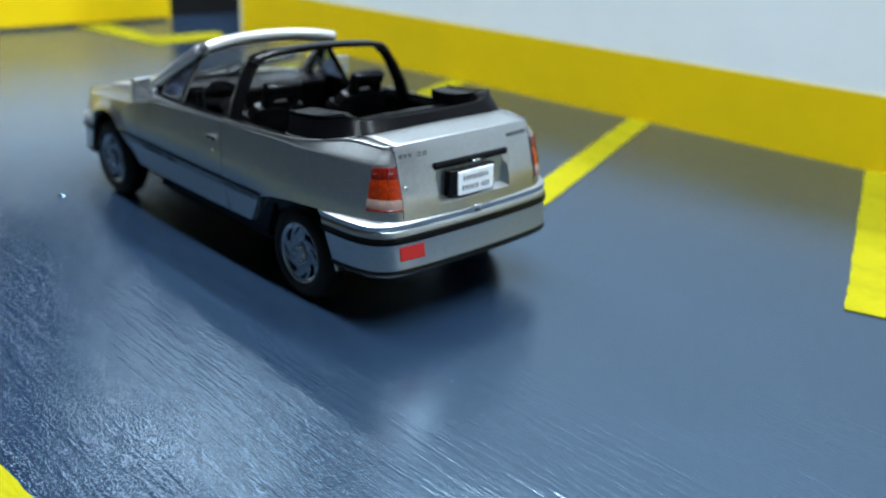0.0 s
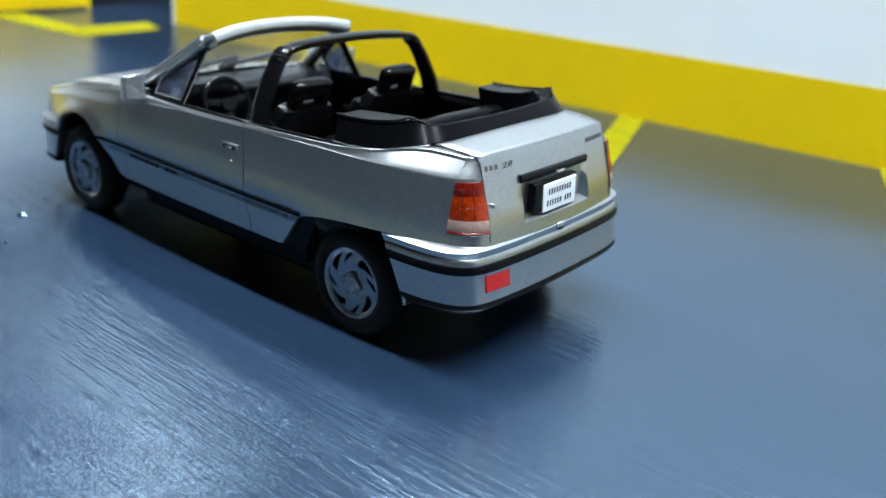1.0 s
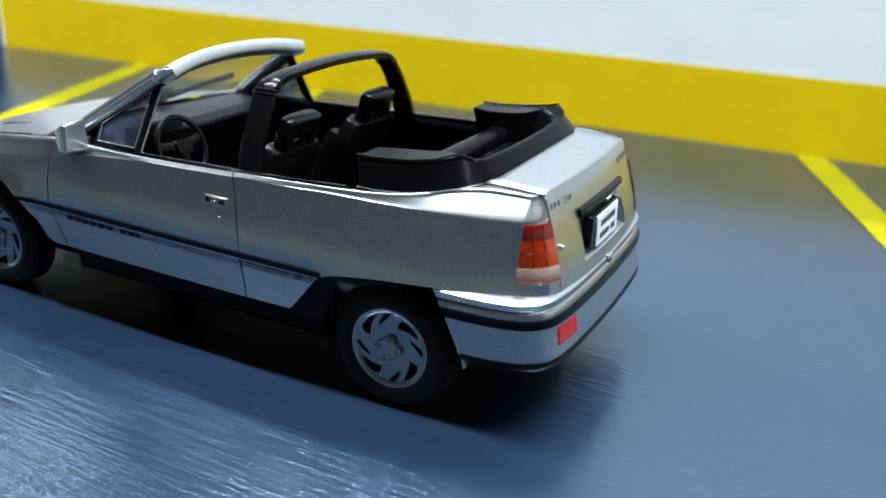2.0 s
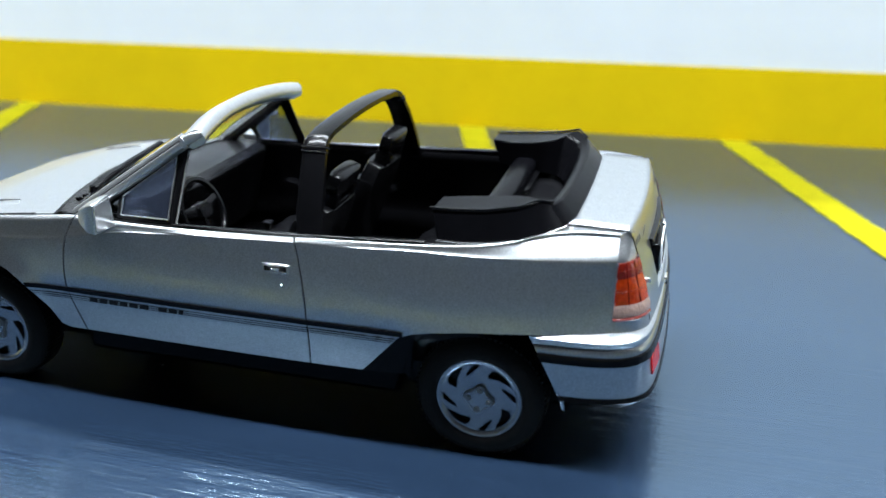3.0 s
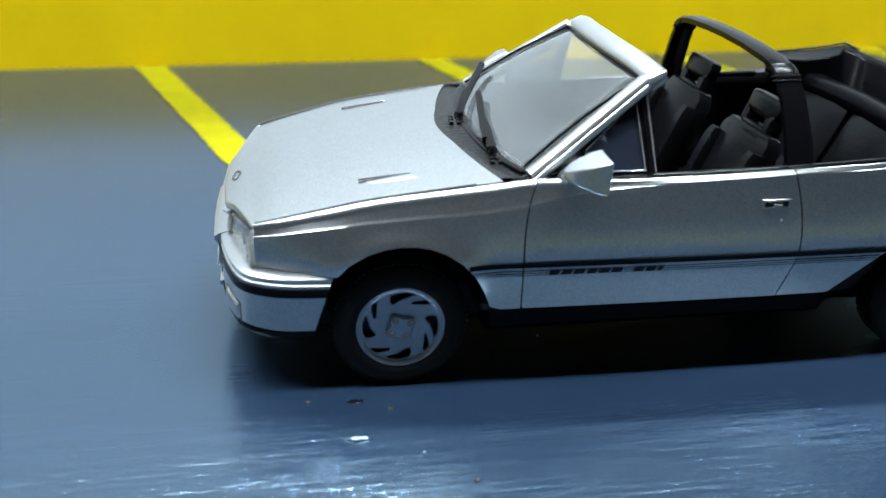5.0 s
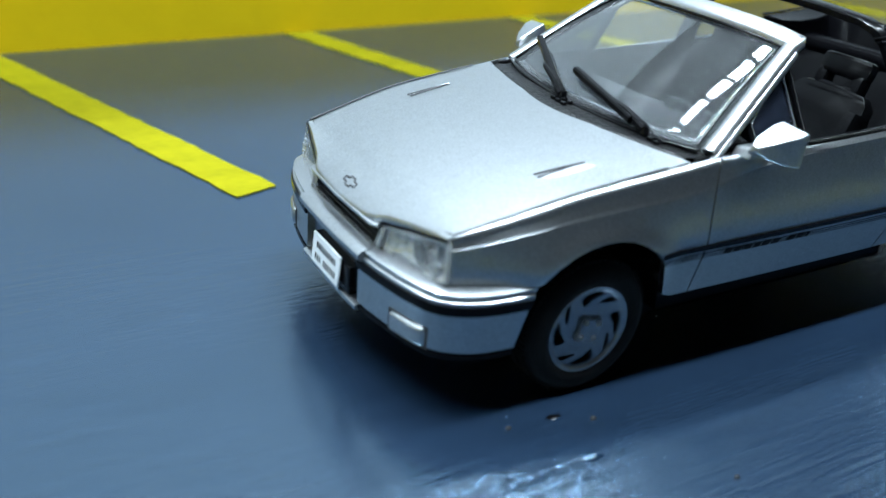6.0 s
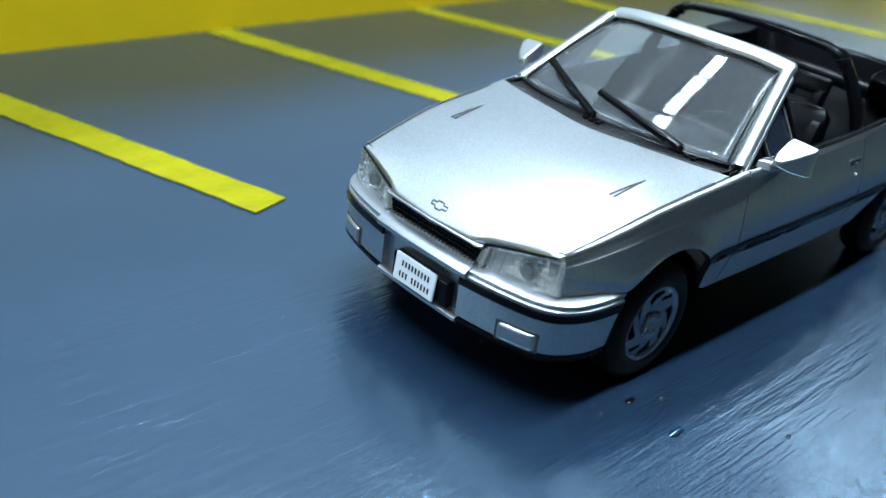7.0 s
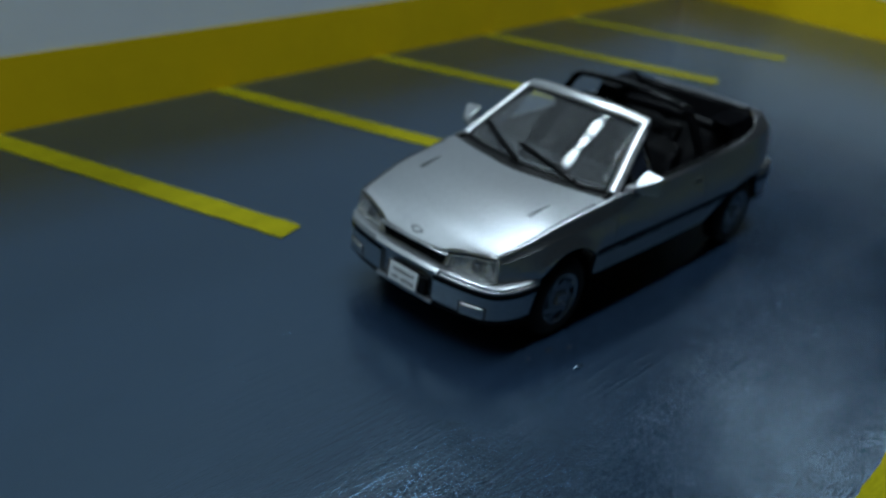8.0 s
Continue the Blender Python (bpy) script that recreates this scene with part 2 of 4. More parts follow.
def curve(table):
    """Smooth interpolation through (x, value) pairs."""
    xs, ys = zip(*table)
    n = len(xs)
    m = [(ys[min(i + 1, n - 1)] - ys[max(i - 1, 0)]) / (xs[min(i + 1, n - 1)] - xs[max(i - 1, 0)]) for i in range(n)]

    def f(x):
        x = min(max(x, xs[0]), xs[-1])
        i = max(k for k in range(n - 1) if xs[k] <= x)
        h = xs[i + 1] - xs[i]
        t = (x - xs[i]) / h
        return (2 * t**3 - 3 * t**2 + 1) * ys[i] + (t**3 - 2 * t**2 + t) * h * m[i] + (3 * t**2 - 2 * t**3) * ys[i + 1] + (t**3 - t**2) * h * m[i + 1]

    return f


def line(table):
    xs, ys = zip(*table)
    return lambda x: float(np.interp(x, xs, ys))


# ---------------------------------------------------------------- the board with its walls
def wall_y(x):
    return 5.0 + 0.07 * x


X0, X1 = -9.6, 11.7
tagged(part("floor", box(X0 - 0.3, X1 + 0.3, -9.0, 6.6, -0.4, 0.0), FLOOR, smooth=0), "slate-blue brushed glossy paint on a board", "floor", kind="structure")
BAND = 0.73
XG = -7.8


def wall_piece(name, a, b, z0, z1, thick, mat, label):
    d = (Vector((b[0], b[1], 0)) - Vector((a[0], a[1], 0))).normalized()
    n = Vector((-d.y, d.x, 0)) * thick
    q = [(a[0], a[1], z0), (b[0], b[1], z0), (b[0], b[1], z1), (a[0], a[1], z1)]
    return tagged(part(name, slab(q, n), mat, smooth=0), label, "wall", kind="structure")


NA, NB = (XG, wall_y(XG)), (X1, wall_y(X1))
wall_piece("wall_north", NA, NB, 0, 7.0, 0.3, WHITE_WALL, "smooth white-painted wall above a yellow band")
wall_piece("trim_north", (XG + 0.06, wall_y(XG) - 0.006), (X1, wall_y(X1) - 0.006), 0, BAND, 0.005, YELLOW_WALL, "yellow painted band along the wall's foot")
wall_piece("wall_west", (X0, -3.6), (X0, 4.15), 0, 2.4, 0.3, WHITE_WALL, "smooth white-painted end wall")
wall_piece("trim_west", (X0 + 0.012, -3.6), (X0 + 0.012, 4.15), 0, BAND + 0.25, 0.011, YELLOW_WALL, "yellow painted band along the end wall's foot")
# Dark strip that draws the shadow line under the end wall's yellow band.
wall_piece("foot_shade_west", (X0 + 0.018, -3.6), (X0 + 0.018, 4.1), 0.002, 0.05, 0.005, DARK, "dark strip painting in the shaded gap along the end wall's foot")
wall_piece("wall_east", (X1, wall_y(X1)), (X1, 0.6), 0, 2.4, 0.3, WHITE_WALL, "smooth white-painted end wall")
wall_piece("trim_east", (X1 - 0.012, wall_y(X1)), (X1 - 0.012, 0.6), 0, BAND, 0.011, YELLOW_WALL, "yellow painted band along the end wall's foot")
# Black sheet behind the opening, painting in the unlit space beyond.
wall_piece("opening_darkness", (X0 - 0.3, 6.2), (XG + 0.6, 6.2), 0, 6.0, 0.2, DARK, "black sheet standing in for the darkness beyond the corner opening")

# The room around the board.
for nm, q, w in (
    ("wall_room_south", [(-60, -40, -34), (60, -40, -34), (60, -40, 62), (-60, -40, 62)], (0, -2, 0)),
    ("wall_room_north", [(-60, 50, -34), (60, 50, -34), (60, 50, 62), (-60, 50, 62)], (0, 2, 0)),
    ("wall_room_west", [(-60, -40, -34), (-60, 50, -34), (-60, 50, 62), (-60, -40, 62)], (-2, 0, 0)),
    ("wall_room_east", [(60, -40, -34), (60, 50, -34), (60, 50, 62), (60, -40, 62)], (2, 0, 0)),
    ("floor_room", [(-60, -40, -34), (60, -40, -34), (60, 50, -34), (-60, 50, -34)], (0, 0, -2)),
    ("ceiling", [(-60, -40, 62), (60, -40, 62), (60, 50, 62), (-60, 50, 62)], (0, 0, 2)),
):
    tagged(part(nm, slab(q, w), ROOM, smooth=0), "plain dark plaster of the dim room around", "room", kind="structure")


def paint_line(corners, label="lemon-yellow painted bay line on the floor"):
    """A hand-painted strip between two edges, each a little uneven."""
    a, b, c, d = (Vector((x, y, 0)) for x, y in corners)
    rnd = random.Random(int(1000 * abs(a.x + 3 * a.y)))
    n = max(6, int(max((d - a).length, (b - a).length) / 0.09))
    along = (d - a).length > (b - a).length
    (p0, p1), (q0, q1) = ((a, d), (b, c)) if along else ((a, b), (d, c))
    side = (q0 - p0).normalized()
    rows = []
    for k in range(n + 1):
        f = k / n
        p, q = p0.lerp(p1, f) + side * rnd.uniform(-0.011, 0.006), q0.lerp(q1, f) + side * rnd.uniform(-0.006, 0.011)
        rows.append([(p.x, p.y, 0.002), (p.x, p.y, 0.010), (q.x, q.y, 0.010), (q.x, q.y, 0.002)])
    return tagged(part("bay_line", loft(rows), YELLOW_LINE, smooth=0), label, "line", "bay lines", "structure")


for xw, ye, LEAN in ((-5.4, 1.5, -0.35), (-2.95, 1.54, -0.355), (-0.22, 1.68, -0.36), (2.42, 1.82, -0.385), (4.85, 1.95, -0.35), (7.2, 2.05, -0.35)):
    yw = wall_y(xw) - 0.02
    xe = xw + LEAN * (ye - yw)
    paint_line([(xw - 0.14, yw), (xw + 0.14, yw), (xe + 0.13, ye + 0.042), (xe - 0.13, ye - 0.042)])
paint_line([(X0 + 0.02, 2.45), (X0 + 0.02, 3.02), (-8.02, 3.05), (-7.35, 2.72)])
paint_line([(-8.02, 3.055), (-7.35, 2.725), (-7.38, 3.95), (-8.0, 4.15)])
paint_line([(X0 + 0.02, -3.06 + 0.055 * X0), (X1 - 0.02, -3.06 + 0.055 * X1), (X1 - 0.02, -2.90 + 0.055 * X1), (X0 + 0.02, -2.90 + 0.055 * X0)], "long lemon-yellow painted line along the bay entrances")

# ---------------------------------------------------------------- the model car
car = tagged(new("model_car"), "silver die-cast convertible model car with a black folded roof", "toy car")

half = curve([(-1.86, 0.675), (-1.7, 0.742), (-1.54, 0.785), (-1.26, 0.812), (-0.9, 0.828), (-0.5, 0.838), (0, 0.843), (0.5, 0.843), (0.9, 0.84), (1.26, 0.828), (1.5, 0.80), (1.7, 0.752), (1.8, 0.71), (1.86, 0.66)])
lean = curve([(0.25, 0.885), (0.36, 0.920), (0.54, 0.985), (0.59, 0.999), (0.65, 0.998), (0.70, 0.993), (0.75, 0.985), (0.81, 0.971), (0.9, 0.949), (1.0, 0.928), (1.1, 0.91)])
top_z = curve([(-1.86, 0.735), (-1.6, 0.80), (-1.41, 0.845), (-1.2, 0.877), (-0.93, 0.912), (-0.74, 0.935), (-0.5, 0.932), (-0.22, 0.932), (0.5, 0.955), (1.02, 0.978), (1.2, 0.990), (1.35, 1.008), (1.5, 1.038), (1.6, 1.056), (1.8, 1.050), (1.88, 1.042)])
top_y = curve([(-1.86, 0.652), (-1.6, 0.688), (-1.4, 0.708), (-0.98, 0.729), (-0.74, 0.745), (-0.5, 0.765), (0, 0.775), (0.5, 0.775), (1.0, 0.765), (1.2, 0.750), (1.35, 0.722), (1.5, 0.664), (1.6, 0.634), (1.75, 0.600), (1.9, 0.57)])
FRONT_LINE = curve([(0.3, -0.725), (0.386, -0.735), (0.67, -0.755), (0.84, -0.738), (0.96, -0.69)])
REAR_LINE = curve([(0.3, 0.455), (0.387, 0.469), (0.6, 0.486), (0.79, 0.465), (1.0, 0.41)])


crease_z = curve([(-1.86, 0.688), (-1.6, 0.738), (-1.4, 0.768), (-1.2, 0.788), (-0.95, 0.808), (-0.75, 0.838), (-0.45, 0.892), (-0.1, 0.912), (0.6, 0.93)])


def crease(x):
    return min(crease_z(x), top_z(x) - 0.024)


def belt(x):
    return min(0.953, top_z(x) - 0.022)


def side_width(x, z):
    """Half the body's width; over the front wheels the upper side leans in."""
    return half(x) * lean(z) - max(0.0, z - 0.62) * float(np.interp(x, [-1.86, -1.62, -1.3, -0.85], [0.0, 0.16, 0.12, 0.0]))


def side_y(x, z):
    y = side_width(x, z)
    zt, yt = top_z(x), top_y(x)
    y += 0.017 * math.exp(-(((math.hypot(x + 1.26, z - 0.285) - 0.40) / 0.05) ** 2)) * min(1.0, max(0.0, (z - 0.45) / 0.1))
    d = max(0.0, 1 - (zt - z) / float(np.interp(x, [-1.86, -1.2, -0.9, -0.65, -0.4], [0.13, 0.14, 0.09, 0.04, 0.018])))
    plain = y - max(0.0, y - yt) * d ** float(np.interp(x, [-0.95, -0.4], [1.3, 1.1]))
    # Ahead of the door and along its top: a crease, a leaning upper panel and a tight round at the hood's edge.
    w = min(1.0, max(0.0, (-0.1 - x) / 0.2))
    if w > 0:
        bz = crease(x)
        yb = side_width(x, bz)
        h = min(0.034, 0.55 * (zt - bz))
        u, v = min(1.0, max(0.0, (z - bz) / (zt - bz - h))), min(1.0, max(0.0, 1 - (zt - z) / h))
        gap = max(0.0, yb - 0.0025 - yt)
        steep = y if z <= bz else yb - 0.0025 * min(1.0, u * 8) - gap * (0.42 * u + 0.58 * (1 - math.sqrt(1 - v * v)))
        plain = plain * (1 - w) + steep * w
    # Behind the door a belt crease: a narrow ledge, a steep upper panel and a tight round to the deck.
    w, bz = min(1.0, max(0.0, (x - 0.5) / 0.4)), belt(x)
    if w == 0.0 or z <= bz:
        return plain
    u = (z - bz) / (zt - bz)
    yb = half(x) * lean(bz)
    r = 0.008
    g = min(0.006, 0.25 * (yb - yt))
    r = min(r, 0.5 * max(0.0, yb - g - yt))
    y = yb - g * min(1.0, u / 0.1) - max(0.0, yb - g - yt - r) * min(1.0, max(0.0, (u - 0.1) / 0.72))
    v = min(1.0, max(0.0, (u - 0.82) / 0.18))
    y -= r * (1 - math.sqrt(1 - v * v))
    return plain * (1 - w) + y * w


def sharp_rim(ob):
    used = {}
    for p in ob.data.polygons:
        for k in p.edge_keys:
            used[k] = used.get(k, 0) + 1
    for e in ob.data.edges:
        if used.get(e.key, 0) == 1:
            e.use_edge_sharp = True


def side_panel(name, xl, xr, low, cols, side, label=""):
    P = []
    for u in cols:
        xn = xl(0.7) + (xr(0.7) - xl(0.7)) * u
        zb, zt = low(xn), top_z(xn)
        col = []
        if name == "rear_quarter_panel":
            bz = belt(xn)
        else:
            bz = crease(xn)
            rows = [zb + (bz - zb) * k for k in (0, 0.13, 0.26, 0.4, 0.53, 0.66, 0.78, 0.88, 0.97)] + [bz + (zt - 0.018 - bz) * k for k in (0, 0.08, 0.2, 0.35, 0.5, 0.65, 0.8, 0.9, 1)] + [zt - d for d in (0.014, 0.011, 0.008, 0.0055, 0.0035, 0.0018, 0.0008, 0)]
        if name == "rear_quarter_panel":
            rows = [zb + (bz - zb) * k for k in (0, 0.15, 0.3, 0.45, 0.6, 0.75, 0.88, 0.97)] + [bz + (zt - bz) * k for k in (0, 0.05, 0.1, 0.3, 0.5, 0.7, 0.82, 0.87, 0.91, 0.94, 0.965, 0.985, 1)]
        for z in rows:
            x = xl(z) + (xr(z) - xl(z)) * u
            col.append((x, side * side_y(x, z + top_z(x) - zt if z > bz - 0.003 else z), z))
        P.append(col)
    bm = sheet(P)
    ob = part(name, bm, SILVER, car, label, smooth=28)
    # Thickness goes inwards.
    mod = ob.modifiers.new("thickness", "SOLIDIFY")
    mod.thickness, mod.offset = 0.035 * S, -1
    sharp_rim(ob)
    c = sum((p.normal.y for p in ob.data.polygons)) * side
    if c < 0:
        ob.data.flip_normals()
    return ob


arch_f = line([(-1.86, 0.55), (-1.54, 0.545), (-1.52, 0.55), (-1.495, 0.585), (-1.47, 0.61), (-1.4, 0.65), (-1.33, 0.672), (-1.26, 0.683), (-1.2, 0.682), (-1.14, 0.672), (-1.076, 0.646), (-1.01, 0.598), (-0.958, 0.533), (-0.914, 0.434), (-0.885, 0.336), (-0.7, 0.338)])
arch_r = line([(0.4, 0.338), (0.73, 0.342), (0.9, 0.56), (0.96, 0.588), (1.05, 0.607), (1.23, 0.630), (1.46, 0.642), (1.9, 0.648)])


def spread(lo, hi, extra):
    xs = sorted(set([lo, hi] + [x for x in extra if lo < x < hi]))
    return [(x - lo) / (hi - lo) for x in xs]


GAP = 0.004
fx = [-1.8 + 0.06 * k for k in range(20)] + [-1.54, -1.52, -1.495, -1.47, -1.4, -1.33, -1.14, -1.076, -1.01, -0.984, -0.958, -0.935, -0.914, -0.9, -0.885]
qx = [0.5 + 0.07 * k for k in range(20)] + [0.73, 0.9, 0.96, 1.05, 1.46]
for side in (-1, 1):
    side_panel("front_fender", lambda z: -1.855, lambda z: FRONT_LINE(z) - GAP, arch_f, spread(-1.855, -0.753, fx), side)
    side_panel("door", lambda z: FRONT_LINE(z) + GAP, lambda z: REAR_LINE(z) - GAP, lambda x: 0.338, [k / 16 for k in range(17)], side)
    side_panel("rear_quarter_panel", lambda z: REAR_LINE(z) + GAP, lambda z: 1.80, arch_r, spread(0.48, 1.80, qx), side)
    # Dark seams behind the door gaps.
    for ln in (FRONT_LINE, REAR_LINE):
        zs = [0.37 + 0.0555 * k for k in range(11)]
        P = [[(ln(z) + dx, side * (side_y(ln(z), z) - 0.008), z) for dx in (-0.02, 0.02)] for z in zs]
        part("door_seam", sheet(P), SEAM, car)
    # Black side moulding with three pin stripes under it.
    for z0, z1, mat, off, nm, x_a, x_b in ((0.569, 0.593, BLACK, 0.006, "side_moulding", -0.985, 0.93), (0.549, 0.554, BLACK, 0.002, "pin_stripe", -0.965, 0.895), (0.537, 0.541, BLACK, 0.002, "pin_stripe", -0.96, 0.885), (0.526, 0.529, BLACK, 0.002, "pin_stripe", -0.955, 0.875)):
        xs = [x_a + (x_b - x_a) * k / 24 for k in range(25)]
        rings = [[(x, side * (side_y(x, z0) - 0.01), z0), (x, side * (side_y(x, z0) + off), z0 + 0.001), (x, side * (side_y(x, z1) + off), z1 - 0.001), (x, side * (side_y(x, z1) - 0.01), z1)] for x in xs]
        part(nm, loft(rings), mat, car)
    # Door lettering that cannot be spelled out: plain bars between the stripes.
    xs0 = -0.64
    for k, w in enumerate((0.042, 0.042, 0.045, 0.04, 0.045, 0.045, 0.0, 0.042, 0.042, 0.02)):
        if w:
            zz = 0.528
            q = [(xs0, side * (side_y(xs0, zz) + 0.003), zz), (xs0 + w, side * (side_y(xs0 + w, zz) + 0.003), zz), (xs0 + w + 0.008, side * (side_y(xs0 + w, zz + 0.026) + 0.003), zz + 0.026), (xs0 + 0.008, side * (side_y(xs0, zz + 0.026) + 0.003), zz + 0.026)]
            part("lettering_bar", slab(q, (0, side * 0.002, 0)), INK, car, smooth=0)
        xs0 += max(w, 0.03) + 0.012
    # Black infill between the skirt's end and the rear wheel.
    q = [(0.70, side * 0.735, 0.33), (0.93, side * 0.735, 0.33), (0.97, side * 0.77, 0.6), (0.90, side * 0.79, 0.575), (0.735, side * 0.745, 0.37)]
    part("sill_end", slab(q, (0, -side * 0.03, 0)), BLACK, car)
    # Black sill under the skirt.
    part("sill", loft([[(x, side * 0.735, 0.355), (x, side * 0.72, 0.315), (x, side * 0.60, 0.28), (x, side * 0.60, 0.355)] for x in (-0.90, -0.88, 0.72, 0.8)]), BLACK, car)
    # Door handle with its dish, and the lock.
    hx, hz = 0.345, 0.815
    hy = side_y(hx, hz)
    part("handle_dish", slab([(hx - 0.066, side * (hy - 0.002), hz - 0.021), (hx + 0.066, side * (hy - 0.002), hz - 0.021), (hx + 0.066, side * (hy - 0.005), hz + 0.021), (hx - 0.066, side * (hy - 0.005), hz + 0.021)], (0, side * 0.008, 0)), SILVER, car, bevel=0.008)
    handle = part("door_handle", slab([(hx - 0.055, side * (hy + 0.006), hz - 0.012), (hx + 0.052, side * (hy + 0.006), hz - 0.012), (hx + 0.052, side * (hy + 0.003), hz + 0.013), (hx - 0.055, side * (hy + 0.003), hz + 0.013)], (0, side * 0.006, 0)), BLACK, car, "black handle in a bright dish", bevel=0.006)
    part("handle_button", box(hx - 0.02, hx + 0.02, side * (hy + 0.012), side * (hy + 0.017), hz - 0.006, hz + 0.005), CHROME, handle, bevel=0.002)
    bm = bmesh.new()
    bmesh.ops.create_uvsphere(bm, u_segments=12, v_segments=8, radius=0.008)
    bmesh.ops.translate(bm, vec=(0.372, side * side_y(0.372, 0.742), 0.742), verts=bm.verts)
    part("door_lock", bm, CHROME, car)

# Hood, with its crown and lip between the headlamps.
hood_rear = curve([(-0.68, -0.83), (-0.5, -0.895), (-0.25, -0.96), (0, -0.985), (0.25, -0.96), (0.5, -0.895), (0.68, -0.83)])


def hood_front(y):
    a = abs(y)
    return float(np.interp(a, [0, 0.25, 0.29, 0.335, 0.655], [-2.0, -1.985, -1.972, -1.948, -1.860]))


def hood_z(x, y):
    a = min(1.0, abs(y) / top_y(x))
    z = top_z(x) + 0.03 * (1 - a * a) - 0.002
    f = max(0.0, (-1.72 - x) / 0.26)
    z -= 0.085 * f * f * (1 - 0.9 * a**3)
    return z


P = []
for i in range(45):
    v = -1 + 2 * i / 44
    y = 0.655 * v
    xf, xr = hood_front(y), hood_rear(y)
    col = []
    for j in range(25):
        x = xf + (xr - xf) * (j / 24) ** 1.5
        yy = v * (top_y(x) - 0.005)
        col.append((x, yy, hood_z(x, yy)))
    x, yy, z = col[0]
    # Over the headlamps the skin turns down to the lamp's upper edge.
    k = min(1.0, max(0.0, (abs(y) - 0.29) / 0.045))
    foot = (1 - k) * (z - 0.028) + k * min(z - 0.008, 0.658 + (abs(y) - 0.335) * 0.1875)
    P.append([(x + 0.004, yy, foot), (x - 0.005, yy, z * 0.35 + foot * 0.65), (x - 0.004, yy, z * 0.75 + foot * 0.25)] + col)
hood = part("hood", sheet(P), SILVER, car, smooth=40)
hood.modifiers.new("thickness", "SOLIDIFY").thickness = 0.03 * S
hood.modifiers["thickness"].offset = -1
sharp_rim(hood)
if sum(p.normal.z for p in hood.data.polygons) < 0:
    hood.data.flip_normals()
for side in (-1, 1):
    part("hood_seam", sweep([(x, side * (top_y(x) - 0.001), top_z(x) + 0.0025) for x in [-1.85 + 0.06 * k for k in range(16)]], (0.011, 0.005)), SEAM, car)
    # Raised wedge vents on the hood, each with a thin forked slit at its inner edge.
    at = lambda x, y, up: (x, side * y, hood_z(x, y) + up)
    base = [at(-1.41, 0.520, -0.012), at(-1.18, 0.533, -0.012), at(-1.16, 0.580, -0.012), at(-1.36, 0.580, -0.012)]
    top = [at(-1.395, 0.524, 0.002), at(-1.19, 0.537, 0.006), at(-1.17, 0.574, 0.001), at(-1.35, 0.574, 0.0)]
    vent = part("hood_vent", loft([base, top]), SILVER, hood, bevel=0.005)
    for y0 in (0.505, 0.531):
        part("vent_slot", sweep([at(-1.415, y0, 0.002), at(-1.30, 0.5 * (y0 + 0.530), 0.002), at(-1.195, 0.530, 0.002)], [(0.010, 0.006), (0.009, 0.006), (0.004, 0.006)]), SEAM, vent)
# Outline badge on the hood's nose, as a plain ring of bars.
ez = lambda x, y: hood_z(x, y) + 0.001
E = [(-0.07, 0.012), (-0.028, 0.012), (-0.028, 0.026), (0.028, 0.026), (0.028, 0.012), (0.07, 0.012), (0.07, -0.012), (0.028, -0.012), (0.028, -0.026), (-0.028, -0.026), (-0.028, -0.012), (-0.07, -0.012)]
E = [(0.70 * a + 0.25 * b, 0.72 * b) for a, b in E]
bm = bmesh.new()
for (a, b), (c, d) in zip(E, E[1:] + E[:1]):
    p, q = Vector((-1.945 + b, a, 0)), Vector((-1.945 + d, c, 0))
    n = (q - p).cross(Vector((0, 0, 1))).normalized() * 0.002
    slab([(v.x, v.y, ez(v.x, v.y)) for v in (p - n, q - n, q + n, p + n)], (0, 0, 0.004), bm)
part("badge", bm, GREY_INK, hood, smooth=0)

# Cowl between hood and windscreen.
glass_base = curve([(-0.71, -0.72), (-0.5, -0.80), (-0.25, -0.85), (0, -0.868), (0.25, -0.85), (0.5, -0.80), (0.71, -0.72)])
P = []
for i in range(29):
    y = -0.69 + 1.38 * i / 28
    xa, xb = hood_rear(max(-0.66, min(0.66, y))) - 0.02, glass_base(y) + 0.03
    P.append([(xa + (xb - xa) * k / 6, y, 0.912 + 0.016 * k / 6 + 0.018 * (1 - (y / 0.7) ** 2) + 0.005 * math.sin(k * 1.3)) for k in range(7)])
part("cowl", sheet(P), COWL, car, "grained black plastic cowl")

# Small louvres stamped into the cowl.
for yc in (-0.49, 0.03):
    for k in range(6):
        y, x = yc - 0.045 + 0.045 * (k % 3), hood_rear(yc) + 0.055 + 0.036 * (k // 3) + 0.006 * (k % 3)
        z = 0.912 + 0.018 * (1 - (y / 0.7) ** 2)
        part("cowl_louvre", box(x - 0.010, x + 0.010, y - 0.013, y + 0.013, z, z + 0.022), BLACK, car, bevel=0.004)

# Windscreen glass and frame.
head_x = curve([(-0.55, -0.175), (-0.4, -0.20), (-0.2, -0.228), (0, -0.235), (0.2, -0.228), (0.4, -0.20), (0.55, -0.175)])
head_z = curve([(-0.55, 1.298), (-0.4, 1.322), (-0.2, 1.336), (0, 1.340), (0.2, 1.336), (0.4, 1.322), (0.55, 1.298)])


def glass_point(u, v, out=0.0):
    """A point of the curved windscreen, u across and v up it, set off by out."""
    yb, yt = 0.675 * u, 0.525 * u
    a, b = Vector((glass_base(yb), yb, 0.935)), Vector((head_x(yt), yt, head_z(yt) - 0.012))
    return a.lerp(b, v) + Vector((-0.43, 0, 0.7)).normalized() * (0.02 * math.sin(math.pi * v) + out)


